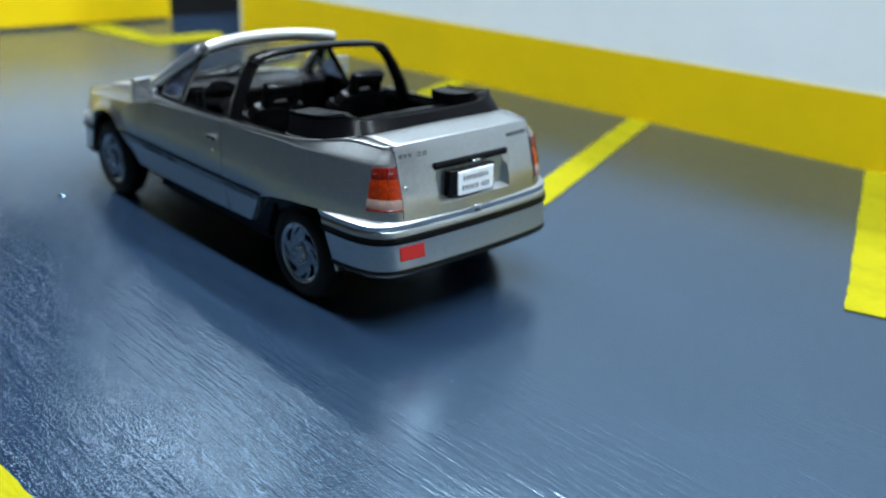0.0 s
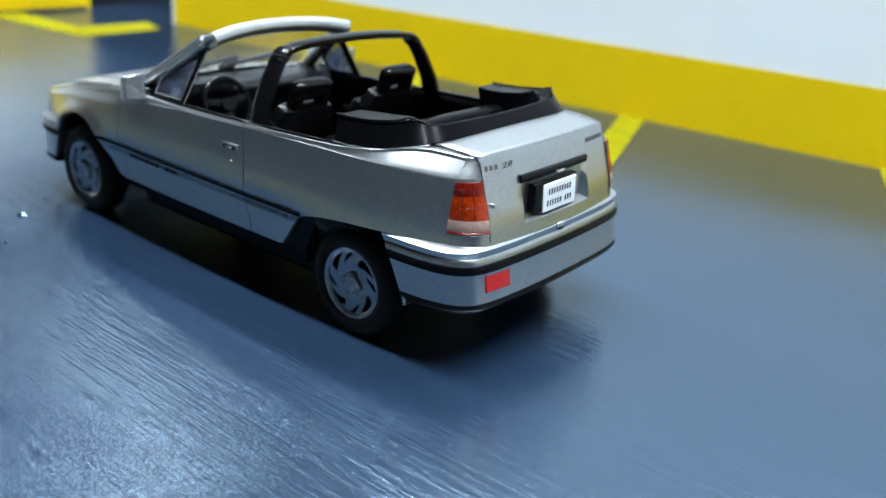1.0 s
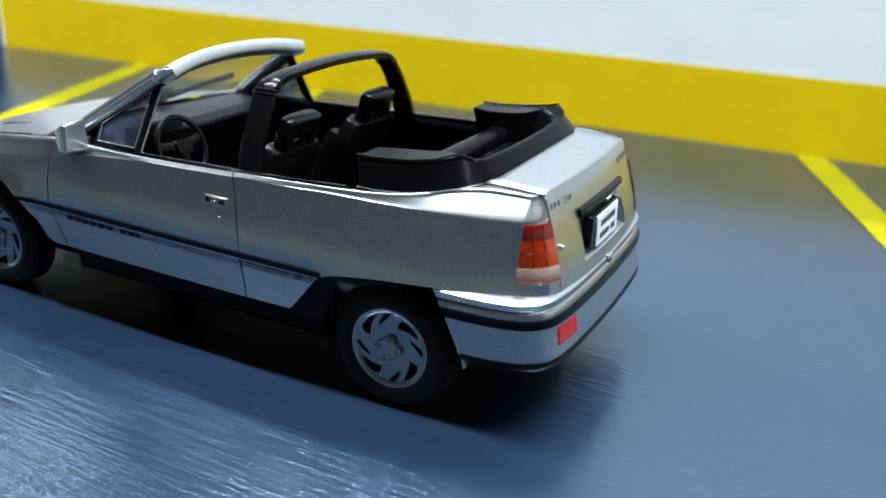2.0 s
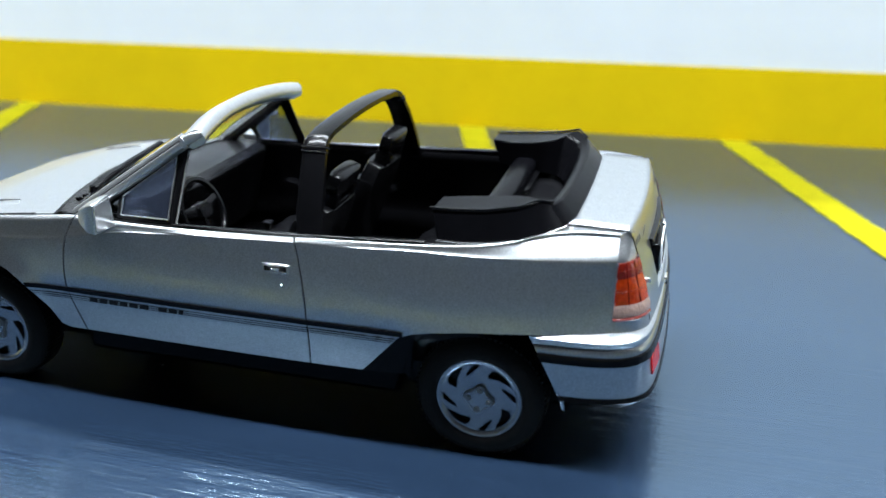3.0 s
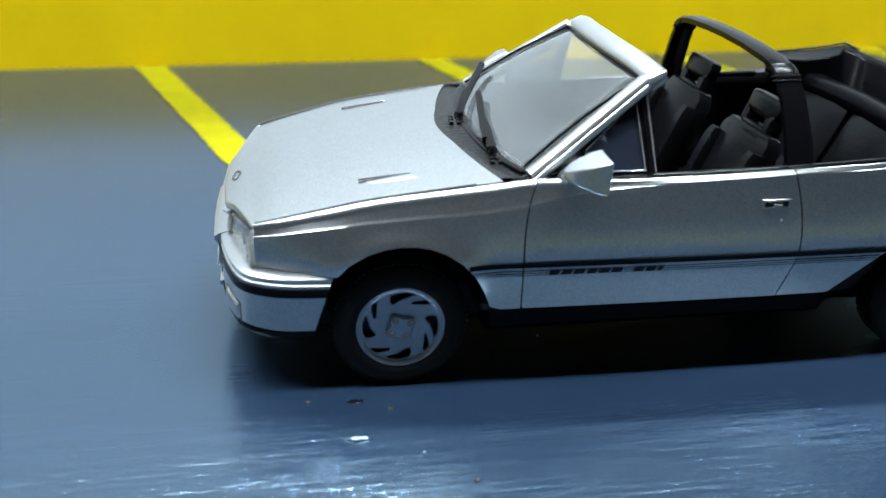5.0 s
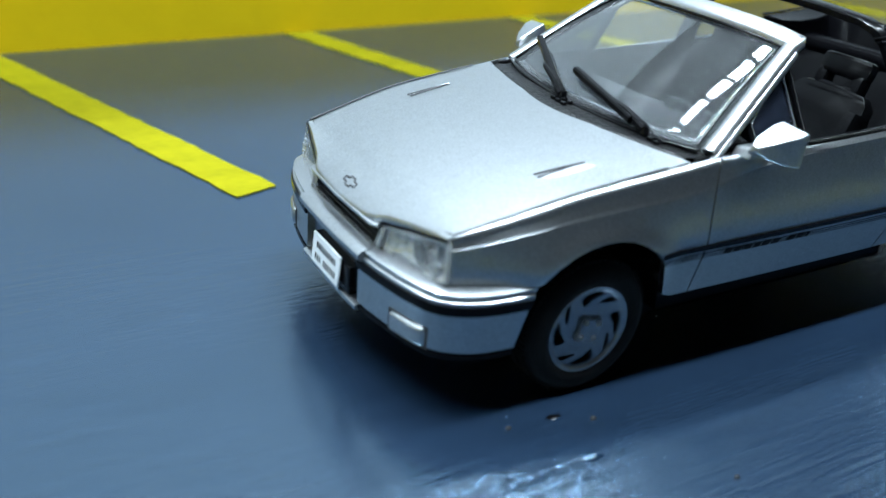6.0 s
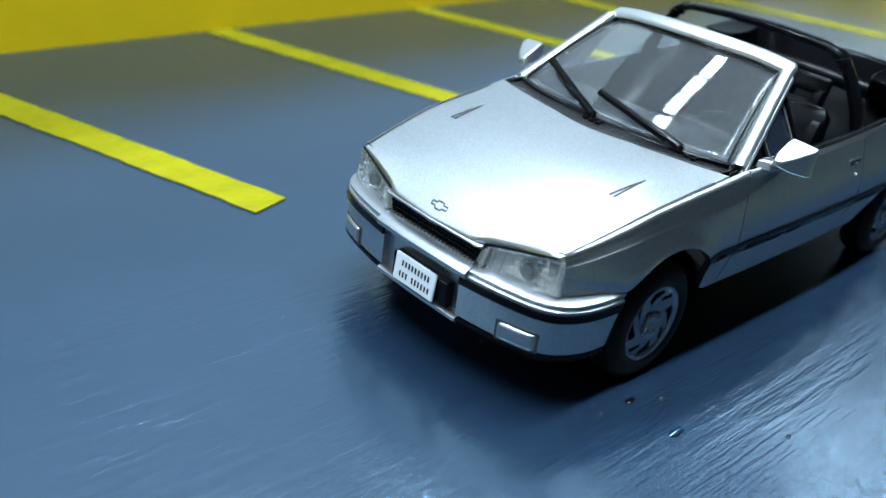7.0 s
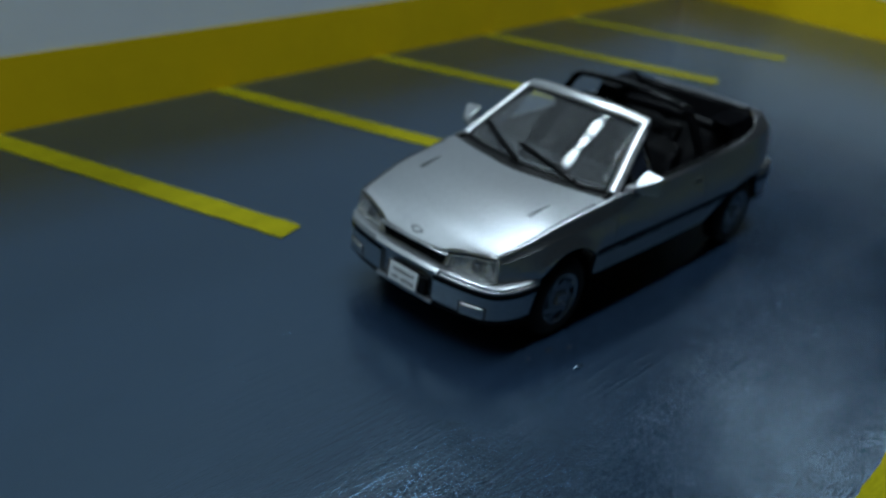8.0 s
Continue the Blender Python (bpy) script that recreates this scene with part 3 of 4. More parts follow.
P = [[tuple(glass_point(-1 + i / 12, k / 12)) for k in range(13)] for i in range(25)]
ws = part("windscreen", sheet(P), WINDSCREEN, car, "clear plastic windscreen", thick=0.012)
ws.visible_shadow = False
left = [(-0.715, -0.705, 0.925), (-0.60, -0.672, 1.005), (-0.45, -0.628, 1.11), (-0.30, -0.584, 1.215), (-0.20, -0.556, 1.283)]
for side in (-1, 1):
    pts = [(x, -side * y, z) for x, y, z in left]
    pil = part("windscreen_pillar", sweep(pts, (0.062, 0.07)), FRAME, car, smooth=50)
    part("pillar_rib", sweep([(x - 0.006, -side * (y - 0.030), z - 0.016) for x, y, z in left], (0.030, 0.034)), FRAME, pil, smooth=60)
    part("pillar_groove", sweep([(x - 0.010, -side * (y - 0.033), z + 0.004) for x, y, z in left], (0.008, 0.008)), SEAM, pil)
    inner = [(x + 0.022, -side * (y + 0.045), z - 0.010) for x, y, z in left]
    part("pillar_trim", sweep(inner, (0.03, 0.05)), BLACK, car)
    # Pinch of silver plastic where pillar meets header.
    part("header_cap", sweep([(-0.215, side * 0.552, 1.275), (-0.155, side * 0.545, 1.305), (-0.125, side * 0.53, 1.318)], [(0.06, 0.05), (0.065, 0.045), (0.045, 0.03)]), FRAME, car, smooth=60)
ys = [-0.55 + 1.1 * k / 20 for k in range(21)]
part("windscreen_header", sweep([(head_x(y) + 0.016, y, head_z(y) - 0.010) for y in ys], (0.10, 0.078), up=(-0.45, 0, 0.9)), FRAME, car, smooth=60)
ys = [-0.67 + 1.34 * k / 20 for k in range(21)]
for side in (-1, 1):
    part("glass_seal", sweep([glass_point(0.975 * side, 0.02 + 0.24 * k, 0.012) for k in range(5)], (0.010, 0.012)), BLACK, car)
part("glass_seal", sweep([glass_point(-0.97 + 0.097 * k, 0.945, 0.012) for k in range(21)], (0.014, 0.012)), BLACK, car)
part("windscreen_seal", sweep([(glass_base(y) - 0.004, y, 0.935) for y in ys], (0.03, 0.02)), BLACK, car)


def wiper(p, q, tip_a, tip_b):
    w = part("wiper", sweep([p, Vector(p).lerp(Vector(q), 0.5) + Vector((0, 0, 0.012)), q], [(0.045, 0.036), (0.038, 0.03), (0.026, 0.022)]), BLACK, car)
    part("wiper_blade", sweep([tip_a, tip_b], (0.034, 0.034)), BLACK, w)
    bm = bmesh.new()
    bmesh.ops.create_cone(bm, cap_ends=True, segments=12, radius1=0.022, radius2=0.016, depth=0.03)
    bmesh.ops.translate(bm, vec=p, verts=bm.verts)
    part("wiper_pivot", bm, BLACK, w)


wiper((-0.825, -0.44, 0.955), (-0.80, -0.12, 1.005), (-0.835, -0.36, 0.972), (-0.775, 0.12, 1.045))
wiper((-0.88, 0.06, 0.957), (-0.80, 0.32, 1.015), (-0.865, 0.12, 0.975), (-0.67, 0.56, 1.075))

# Quarter windows ahead of the doors, with black frames.
for side in (-1, 1):
    qy = lambda z: side * (0.735 - 0.22 * (z - 0.93) / 0.35)
    A, B, C, D = (-0.495, 0.935), (-0.505, 1.025), (-0.225, 1.235), (-0.205, 0.935)
    ring = [A, B, C, D]
    bm = bmesh.new()
    cx, cz = sum(p[0] for p in ring) / 4, sum(p[1] for p in ring) / 4
    for k in range(4):
        (xa, za), (xb, zb) = ring[k], ring[(k + 1) % 4]
        ia, ib = (xa + (cx - xa) * 0.14, za + (cz - za) * 0.14), (xb + (cx - xb) * 0.14, zb + (cz - zb) * 0.14)
        slab([(xa, qy(za), za), (xb, qy(zb), zb), (ib[0], qy(ib[1]), ib[1]), (ia[0], qy(ia[1]), ia[1])], (0, -side * 0.025, 0), bm)
    frame_ob = part("quarter_window_frame", bm, BLACK, car, "black framed quarter window", smooth=0)
    part("window_post", sweep([(-0.200, qy(0.93), 0.93), (-0.210, qy(1.24), 1.24)], (0.022, 0.026), up=(1, 0, 0)), BLACK, car)
    part("post_bead", sweep([(-0.188, qy(0.93), 0.93), (-0.199, qy(1.23), 1.23)], (0.006, 0.02), up=(1, 0, 0)), CHROME, car)
    ins = [(x + (cx - x) * 0.10, z + (cz - z) * 0.10) for x, z in ring]
    pane = part("pane", slab([(x, qy(z) - side * 0.008, z) for x, z in ins], (0, -side * 0.008, 0)), SIDE_GLASS, frame_ob, smooth=0)
    bead = [(x + (cx - x) * 0.15, qy(z + (cz - z) * 0.15) + side * 0.002, z + (cz - z) * 0.15) for x, z in ring]
    for p, q in zip(bead, bead[1:] + bead[:1]):
        part("pane_bead", sweep([p, q], (0.005, 0.010), up=(0, 1, 0)), CHROME, frame_ob)
    pane.visible_shadow = False

# Door mirrors.
for side in (-1, 1):
    rings = []
    for x, y0, y1, z0, z1 in ((-0.62, 0.80, 0.84, 0.965, 1.0), (-0.58, 0.785, 0.89, 0.942, 1.030), (-0.505, 0.785, 0.94, 0.922, 1.068), (-0.462, 0.79, 0.945, 0.916, 1.080)):
        rings.append([(x, side * y0, z0), (x, side * y1, z0 + 0.012), (x + 0.006, side * y1, z1 - 0.01), (x, side * (y0 + 0.02), z1)])
    mirror = part("door_mirror", loft(rings), SILVER, car, bevel=0.01)
    part("mirror_foot", loft([[(-0.62, side * 0.73, 0.93), (-0.52, side * 0.73, 0.93), (-0.52, side * 0.73, 0.965), (-0.60, side * 0.73, 0.965)], [(-0.60, side * 0.81, 0.93), (-0.52, side * 0.81, 0.93), (-0.52, side * 0.81, 0.975), (-0.58, side * 0.81, 0.975)]]), SILVER, mirror, bevel=0.005)
    part("mirror_glass", slab([(-0.463, side * 0.80, 0.926), (-0.463, side * 0.935, 0.938), (-0.458, side * 0.935, 1.060), (-0.463, side * 0.82, 1.066)], (0.006, 0, 0)), CHROME, mirror, smooth=0)

# Interior tub.
part("cabin_floor", box(-0.9, 1.35, -0.72, 0.72, 0.34, 0.40), INTERIOR, car, smooth=0)
for side in (-1, 1):
    P = [[(x, side * (side_y(x, min(z, top_z(x) - 0.03)) - 0.055 - 0.03 * (0.9 - z)), z) for z in (0.38, 0.55, 0.58, 0.7, 0.8, 0.88, 0.9, top_z(x) - 0.004)] for x in [-0.8 + 0.1 * k for k in range(22)]]
    part("door_trim", sheet(P), INTERIOR, car, thick=0.01)
    part("belt_strip", sweep([(x, side * (top_y(x) - 0.035), top_z(x) + 0.001) for x in [-0.2 + 0.1 * k for k in range(13)]], (0.022, 0.012)), BLACK, car)
    part("armrest", sweep([(-0.3, side * 0.69, 0.70), (-0.1, side * 0.685, 0.66), (0.3, side * 0.685, 0.66), (0.38, side * 0.69, 0.72)], (0.07, 0.04)), INTERIOR, car)
rings = []
for y in (-0.69, -0.6, -0.3, 0, 0.3, 0.6, 0.69):
    b = 0.02 if -0.62 < y < -0.1 else 0
    x0 = glass_base(y) - 0.0
    rings.append([(x0, y, 0.5), (x0, y, 0.925), (-0.62, y, 0.945 + b), (-0.47, y, 0.94 + b), (-0.42, y, 0.90 + b), (-0.46, y, 0.78), (-0.52, y, 0.5)])
dash = part("dashboard", loft(rings), INTERIOR, car, bevel=0.015)
part("instrument_hood", loft([[(-0.52, y, 0.92), (-0.48, y, 0.985), (-0.42, y, 0.985), (-0.41, y, 0.92)] for y in (-0.55, -0.53, -0.2, -0.18)]), INTERIOR, dash, bevel=0.01)
part("gear_tunnel", loft([[(x, -0.11, 0.4), (x, -0.08, z), (x, 0.08, z), (x, 0.11, 0.4)] for x, z in ((-0.5, 0.56), (0.0, 0.54), (0.5, 0.52), (0.9, 0.45))]), INTERIOR, car, bevel=0.01)
part("gear_lever", sweep([(-0.12, 0, 0.53), (-0.10, 0, 0.66), (-0.10, 0, 0.70)], [(0.02, 0.02), (0.02, 0.02), (0.05, 0.05)], up=(0, 1, 0)), INTERIOR, car)

# Steering wheel.
c0, ax = Vector((-0.27, -0.355, 0.865)), Vector((0.92, 0, 0.39)).normalized()
e1 = Vector((0, 1, 0))
e2 = ax.cross(e1)
rim_pts = [c0 + (e1 * math.cos(a) + e2 * math.sin(a)) * 0.165 for a in [2 * math.pi * k / 32 for k in range(33)]]
steering = part("steering_wheel", sweep(rim_pts, (0.028, 0.028), up=ax), BLACK, car)
for a in (0.2, math.pi - 0.2, -math.pi / 2):
    part("spoke", sweep([c0, c0 + (e1 * math.cos(a) + e2 * math.sin(a)) * 0.16], [(0.06, 0.02), (0.04, 0.016)], up=ax), BLACK, steering)
part("hub", sweep([c0 - ax * 0.02, c0 + ax * 0.025], [(0.12, 0.09), (0.10, 0.07)]), BLACK, steering)
part("steering_column", sweep([c0, c0 - ax * 0.25], (0.06, 0.06)), BLACK, steering)


def rounded(cx, cy, cz, wx, wy, wz, tilt=0.0, r=0.3):
    """Rings of a cushion-like block, tilted about y."""
    rings = []
    for k, (f, g) in enumerate(((-1, 0.82), (-0.86, 0.95), (-0.5, 1.0), (0.5, 1.0), (0.86, 0.95), (1, 0.80))):
        ring = []
        for a, b in ((1, 1 - r), (1 - r, 1), (-1 + r, 1), (-1, 1 - r), (-1, -1 + r), (-1 + r, -1), (1 - r, -1), (1, -1 + r)):
            v = Vector((a * wx / 2 * g, b * wy / 2 * g, f * wz / 2))
            v.rotate(Euler((0, tilt, 0)))
            ring.append(v + Vector((cx, cy, cz)))
        rings.append(ring)
    return loft(rings)


for y in (-0.36, 0.36):
    seat = part("front_seat", rounded(0.02, y, 0.50, 0.50, 0.46, 0.15, radians(-6)), INTERIOR, car, "black moulded front seat", smooth=45)
    part("backrest", rounded(0.34, y, 0.74, 0.12, 0.44, 0.56, radians(22)), INTERIOR, seat, smooth=45)
    for s in (-1, 1):
        part("side_bolster", rounded(0.30, y + s * 0.19, 0.72, 0.14, 0.08, 0.46, radians(22)), INTERIOR, seat, smooth=45)
    part("shoulder", rounded(0.435, y, 0.975, 0.11, 0.36, 0.07, radians(20)), INTERIOR, seat, smooth=45)
    part("headrest", rounded(0.492, y, 1.105, 0.085, 0.27, 0.10, radians(18), 0.35), INTERIOR, seat, smooth=45)
    for s in (-1, 1):
        part("headrest_stay", rounded(0.468, y + s * 0.10, 1.03, 0.075, 0.065, 0.11, radians(18)), INTERIOR, seat, smooth=45)
    part("headrest_foot", rounded(0.455, y, 1.0, 0.08, 0.22, 0.045, radians(18)), INTERIOR, seat, smooth=45)
rear = part("rear_seat", rounded(0.86, 0, 0.53, 0.42, 1.1, 0.16, radians(-6)), INTERIOR, car, "black moulded rear bench", smooth=45)
for y in (-0.30, 0.30):
    part("backrest", rounded(1.13, y, 0.76, 0.14, 0.56, 0.50, radians(24)), INTERIOR, rear, smooth=45)
part("bench_roll", sweep([(1.20, -0.5, 0.985), (1.21, 0, 0.995), (1.20, 0.5, 0.985)], (0.12, 0.10)), SOFTTOP, rear, smooth=60)
part("rear_shelf", box(1.2, 1.56, -0.6, 0.6, 0.86, 0.93), INTERIOR, car, smooth=0)

# Roll bar.
bar = part("roll_bar", sweep([(0.435, -0.50, 1.318), (0.435, -0.42, 1.338), (0.435, -0.2, 1.352), (0.435, 0, 1.356), (0.435, 0.2, 1.352), (0.435, 0.42, 1.338), (0.435, 0.50, 1.318)], (0.10, 0.042)), BLACK, car, "black roll bar", smooth=50)
for side in (-1, 1):
    part("roll_bar_post", sweep([(0.475, side * 0.725, 0.93), (0.465, side * 0.69, 1.05), (0.452, side * 0.61, 1.2), (0.44, side * 0.548, 1.285)], [(0.045, 0.125), (0.045, 0.12), (0.042, 0.112), (0.04, 0.108)], up=(1, 0, 0)), BLACK, bar, smooth=50)
    part("roll_bar_joint", sweep([(0.44, side * 0.551, 1.278), (0.437, side * 0.527, 1.305), (0.435, side * 0.49, 1.325)], [(0.05, 0.105), (0.055, 0.112), (0.045, 0.105)], up=(1, 0, 0)), BLACK, bar, smooth=50, bevel=0.004)
    for k in (0.0, 0.016):
        part("joint_rib", sweep([(0.440 - 0.002 * k, side * (0.553 - 0.9 * k), 1.276 + 1.1 * k - 0.004), (0.440 - 0.002 * k, side * (0.550 - 0.9 * k), 1.280 + 1.1 * k)], (0.058, 0.122), up=(1, 0, 0)), TYRE if k else BLACK, bar, bevel=0.002)
    part("joint_clip", sweep([(0.44, side * 0.562, 1.292), (0.437, side * 0.545, 1.306)], (0.014, 0.05), up=(1, 0, 0)), CHROME, bar)

# Folded roof: a U of black plastic round the back of the cabin.
stations = [
    ((1.045, -0.715, 0.982), (1.005, -0.655, 1.105), (1.01, -0.50, 1.108), (1.06, -0.48, 0.98)),
    ((1.14, -0.725, 0.985), (1.11, -0.66, 1.108), (1.12, -0.46, 1.11), (1.14, -0.45, 0.97)),
    ((1.27, -0.72, 0.995), (1.25, -0.66, 1.12), (1.24, -0.455, 1.12), (1.26, -0.44, 0.96)),
    ((1.40, -0.705, 1.015), (1.38, -0.64, 1.14), (1.34, -0.47, 1.135), (1.34, -0.44, 0.95)),
    ((1.50, -0.665, 1.04), (1.455, -0.605, 1.165), (1.40, -0.53, 1.155), (1.37, -0.42, 0.95)),
    ((1.575, -0.59, 1.056), (1.51, -0.545, 1.140), (1.465, -0.50, 1.128), (1.40, -0.38, 0.95)),
    ((1.605, -0.48, 1.064), (1.53, -0.44, 1.130), (1.49, -0.42, 1.115), (1.43, -0.3, 0.95)),
    ((1.615, -0.25, 1.07), (1.545, -0.23, 1.128), (1.505, -0.22, 1.115), (1.44, -0.15, 0.95)),
    ((1.618, 0.0, 1.072), (1.548, 0.0, 1.126), (1.508, 0.0, 1.113), (1.44, 0.0, 0.95)),
]
stations += [tuple((x, -y, z) for x, y, z in st) for st in reversed(stations[:-1])]
roof = part("folded_roof", loft([list(s) for s in stations]), SOFTTOP, car, "black folded roof cover", smooth=35, bevel=0.01)
for side in (-1, 1):
    # Thin bright strip added for the reflected light line at the roof's lower edge.
    part("roof_edge_glint", sweep([(x, -side * (y - 0.004), z + 0.004) for (x, y, z) in [s[0] for s in stations[:6]]], (0.004, 0.004)), CHROME, roof)
    part("roof_piping", sweep([(x, -side * (y - 0.004), z + 0.004) for (x, y, z) in [s[1] for s in stations[:6]]], (0.01, 0.01)), INTERIOR, roof)

# Tail: corners, trunk lid, face with recess.
def tail_x(y, z):
    return float(np.interp(z, [0.6, 0.75, 0.95, 1.03, 1.05], [1.988, 1.967, 1.907, 1.880, 1.869])) - 0.035 * (y / 0.56) ** 2


for side in (-1, 1):
    P = []
    for k in range(9):
        u = k / 8
        col = []
        for z in (0.64, 0.68, 0.75, 0.85, 0.93, 0.948, 0.953, 0.963, 1.0, 1.03, 1.037, 1.043, 1.047, 1.050):
            a = Vector((1.80, side_y(1.80, z), 0))
            b = Vector((tail_x(0.55, z), 0.55, 0))
            c = Vector((tail_x(0.55, z) - 0.02, a.y - 0.035, 0))
            p = a * (1 - u) ** 2 + c * 2 * u * (1 - u) + b * u * u
            col.append((p.x, side * p.y, z))
        q = p.lerp(Vector((1.80, 0.553, 0)), 0.95)
        col.append((q.x, side * q.y, 1.049))
        P.append(col)
    part("tail_corner", sheet(P), SILVER, car, smooth=40)
def lid_z(x, y):
    return 1.05 + 0.012 * (1 - (y / 0.57) ** 2) + 0.010 * min(1, (1.9 - x) / 0.25)


P = [[(x, y, lid_z(x, y)) for x in [1.56 + (tail_x(y, 1.05) - 1.56) * f for f in (0, 0.25, 0.5, 0.75, 0.92, 1)]] for y in [-0.56 + 0.07 * k for k in range(17)]]
lid = part("trunk_lid", sheet(P), SILVER, car, smooth=40)
if sum(p.normal.z for p in lid.data.polygons) < 0:
    lid.data.flip_normals()
lid.modifiers.new("thickness", "SOLIDIFY").thickness = 0.03 * S
lid.modifiers["thickness"].offset = -1
# Filler between lid and quarter tops.
for side in (-1, 1):
    P = [[(x, side * (top_y(x) + 0.001 - (top_y(x) - 0.545) * u), top_z(x) - 0.002 - 0.001 * u) for u in (0, 0.5, 1)] for x in (1.45, 1.55, 1.65, 1.75, 1.80)]
    part("deck_edge", sheet(P), SILVER, car, smooth=40)
    part("lid_seam", sweep([(x, side * 0.562, lid_z(x, 0.553) - 0.0002) for x in (1.6, 1.7, 1.8, 1.852)], (0.005, 0.003)), SEAM, lid)
    part("lid_seam", sweep([(tail_x(0.553, z) + 0.001, side * 0.553, z) for z in (1.03, 0.95, 0.85, 0.75, 0.66)], (0.006, 0.003), up=(1, 0, 0)), SEAM, lid)
RY, RZ0, RZ1 = 0.30, 0.70, 0.905


def face_sheet(y0, y1, z0, z1):
    zs = [z for z in (0.64, 0.70, 0.75, 0.80, 0.85, 0.905, 0.95, 0.99, 1.03, 1.05) if z0 <= z <= z1]
    return [[(tail_x(y, z), y, z) for z in zs] for y in [y0 + (y1 - y0) * k / 6 for k in range(7)]]


bm = sheet(face_sheet(-0.555, -RY, 0.64, 1.05))
for a in ((RY, 0.555, 0.64, 1.05), (-RY, RY, 0.64, RZ0), (-RY, RY, RZ1, 1.05)):
    sheet(face_sheet(*a), bm)
rx = tail_x(0, 0.8) - 0.045
sheet([[(rx, y, z) for z in (RZ0 + 0.02, RZ1)] for y in (-RY * 0.9, RY * 0.9)], bm)
for z, zi in ((RZ0, RZ0 + 0.02), (RZ1, RZ1)):
    sheet([[(tail_x(y, z), y, z), (rx, y * 0.9, zi)] for y in [-RY + RY * k / 3 for k in range(7)]], bm)
for y in (-RY, RY):
    sheet([[(tail_x(y, z), y, z), (rx, y * 0.9, max(z, RZ0 + 0.02))] for z in (0.70, 0.75, 0.80, 0.85, 0.905)], bm)
part("trunk_face", bm, SILVER, lid, smooth=30)
part("trunk_handle", sweep([(tail_x(0.3, 0.91) - 0.002, -0.30, 0.912), (tail_x(0, 0.91) + 0.004, 0, 0.916), (tail_x(0.3, 0.91) - 0.002, 0.30, 0.912)], (0.035, 0.04)), BLACK, lid, "black grip bar", smooth=60)
part("handle_lock", box(1.948, 1.960, -0.035, 0.03, 0.904, 0.916), CHROME, lid, bevel=0.003)


def plate(name, x, y0, y1, z0, z1, way, tilt):
    """A white plate with two plain bars a row for its unreadable marks."""
    q = [(x, y0, z0), (x, y1, z0), (x + tilt, y1, z1), (x + tilt, y0, z1)]
    p = part(name, slab(q, (way * 0.012, 0, 0)), PLATE, car, "white plate with two rows of black marks", bevel=0.006)
    for zc, n, w, gaps in ((0.70, 9, 0.72, ()), (0.30, 10, 0.78, (6,))):
        h = (z1 - z0) * 0.10
        zm = z0 + (z1 - z0) * zc
        step = (y1 - y0) * w / n
        for k in range(n):
            if k in gaps:
                continue
            yl = (y0 + y1) / 2 - (y1 - y0) * w / 2 + step * k
            yr = yl + step * 0.42
            xm = x + tilt * zc + way * 0.0125
            part("plate_bar", slab([(xm - tilt * 0.1, yl, zm - h), (xm - tilt * 0.1, yr, zm - h), (xm + tilt * 0.1, yr, zm + h), (xm + tilt * 0.1, yl, zm + h)], (way * 0.002, 0, 0)), INK, p, smooth=0)
    return p


part("plate_holder", box(rx, 1.953, -0.21, 0.17, 0.718, 0.872), BLACK, lid, bevel=0.006)
plate("rear_plate", 1.954, -0.148, 0.152, 0.716, 0.862, 1, -0.006)
# Badge lettering on the lid as plain bars.
for y0, y1, n in ((-0.53, -0.43, 3), (0.33, 0.53, 9)):
    for k in range(n):
        a = y0 + (y1 - y0) * k / n
        b = a + (y1 - y0) / n * 0.62
        part("badge_bar", slab([(tail_x(a, z) + 0.0005, y, z) for y, z in ((a, 0.984), (b, 0.984), (b + 0.003, 1.006), (a + 0.003, 1.006))], (0.002, 0, 0)), GREY_INK, lid, smooth=0)
text = bpy.data.curves.new("badge_figures", "FONT")
text.body, text.size, text.extrude = "2.0", 0.050 * S, 0.001 * S
figures = new("badge_figures_source", text)
bpy.context.view_layer.update()
made = bpy.data.meshes.new_from_object(figures.evaluated_get(bpy.context.evaluated_depsgraph_get()))
bpy.data.objects.remove(figures)
made.materials.clear()
made.materials.append(GREY_INK)
figures = new("badge_figures", made)
figures.matrix_world = Matrix(((0, 0, 1, (tail_x(0.37, 0.995) + 0.005) * S), (1, 0, 0, -0.412 * S), (0, 1, 0, 0.981 * S), (0, 0, 0, 1))) @ Matrix.Diagonal((1.25, 0.9, 1, 1))
figures.parent = lid
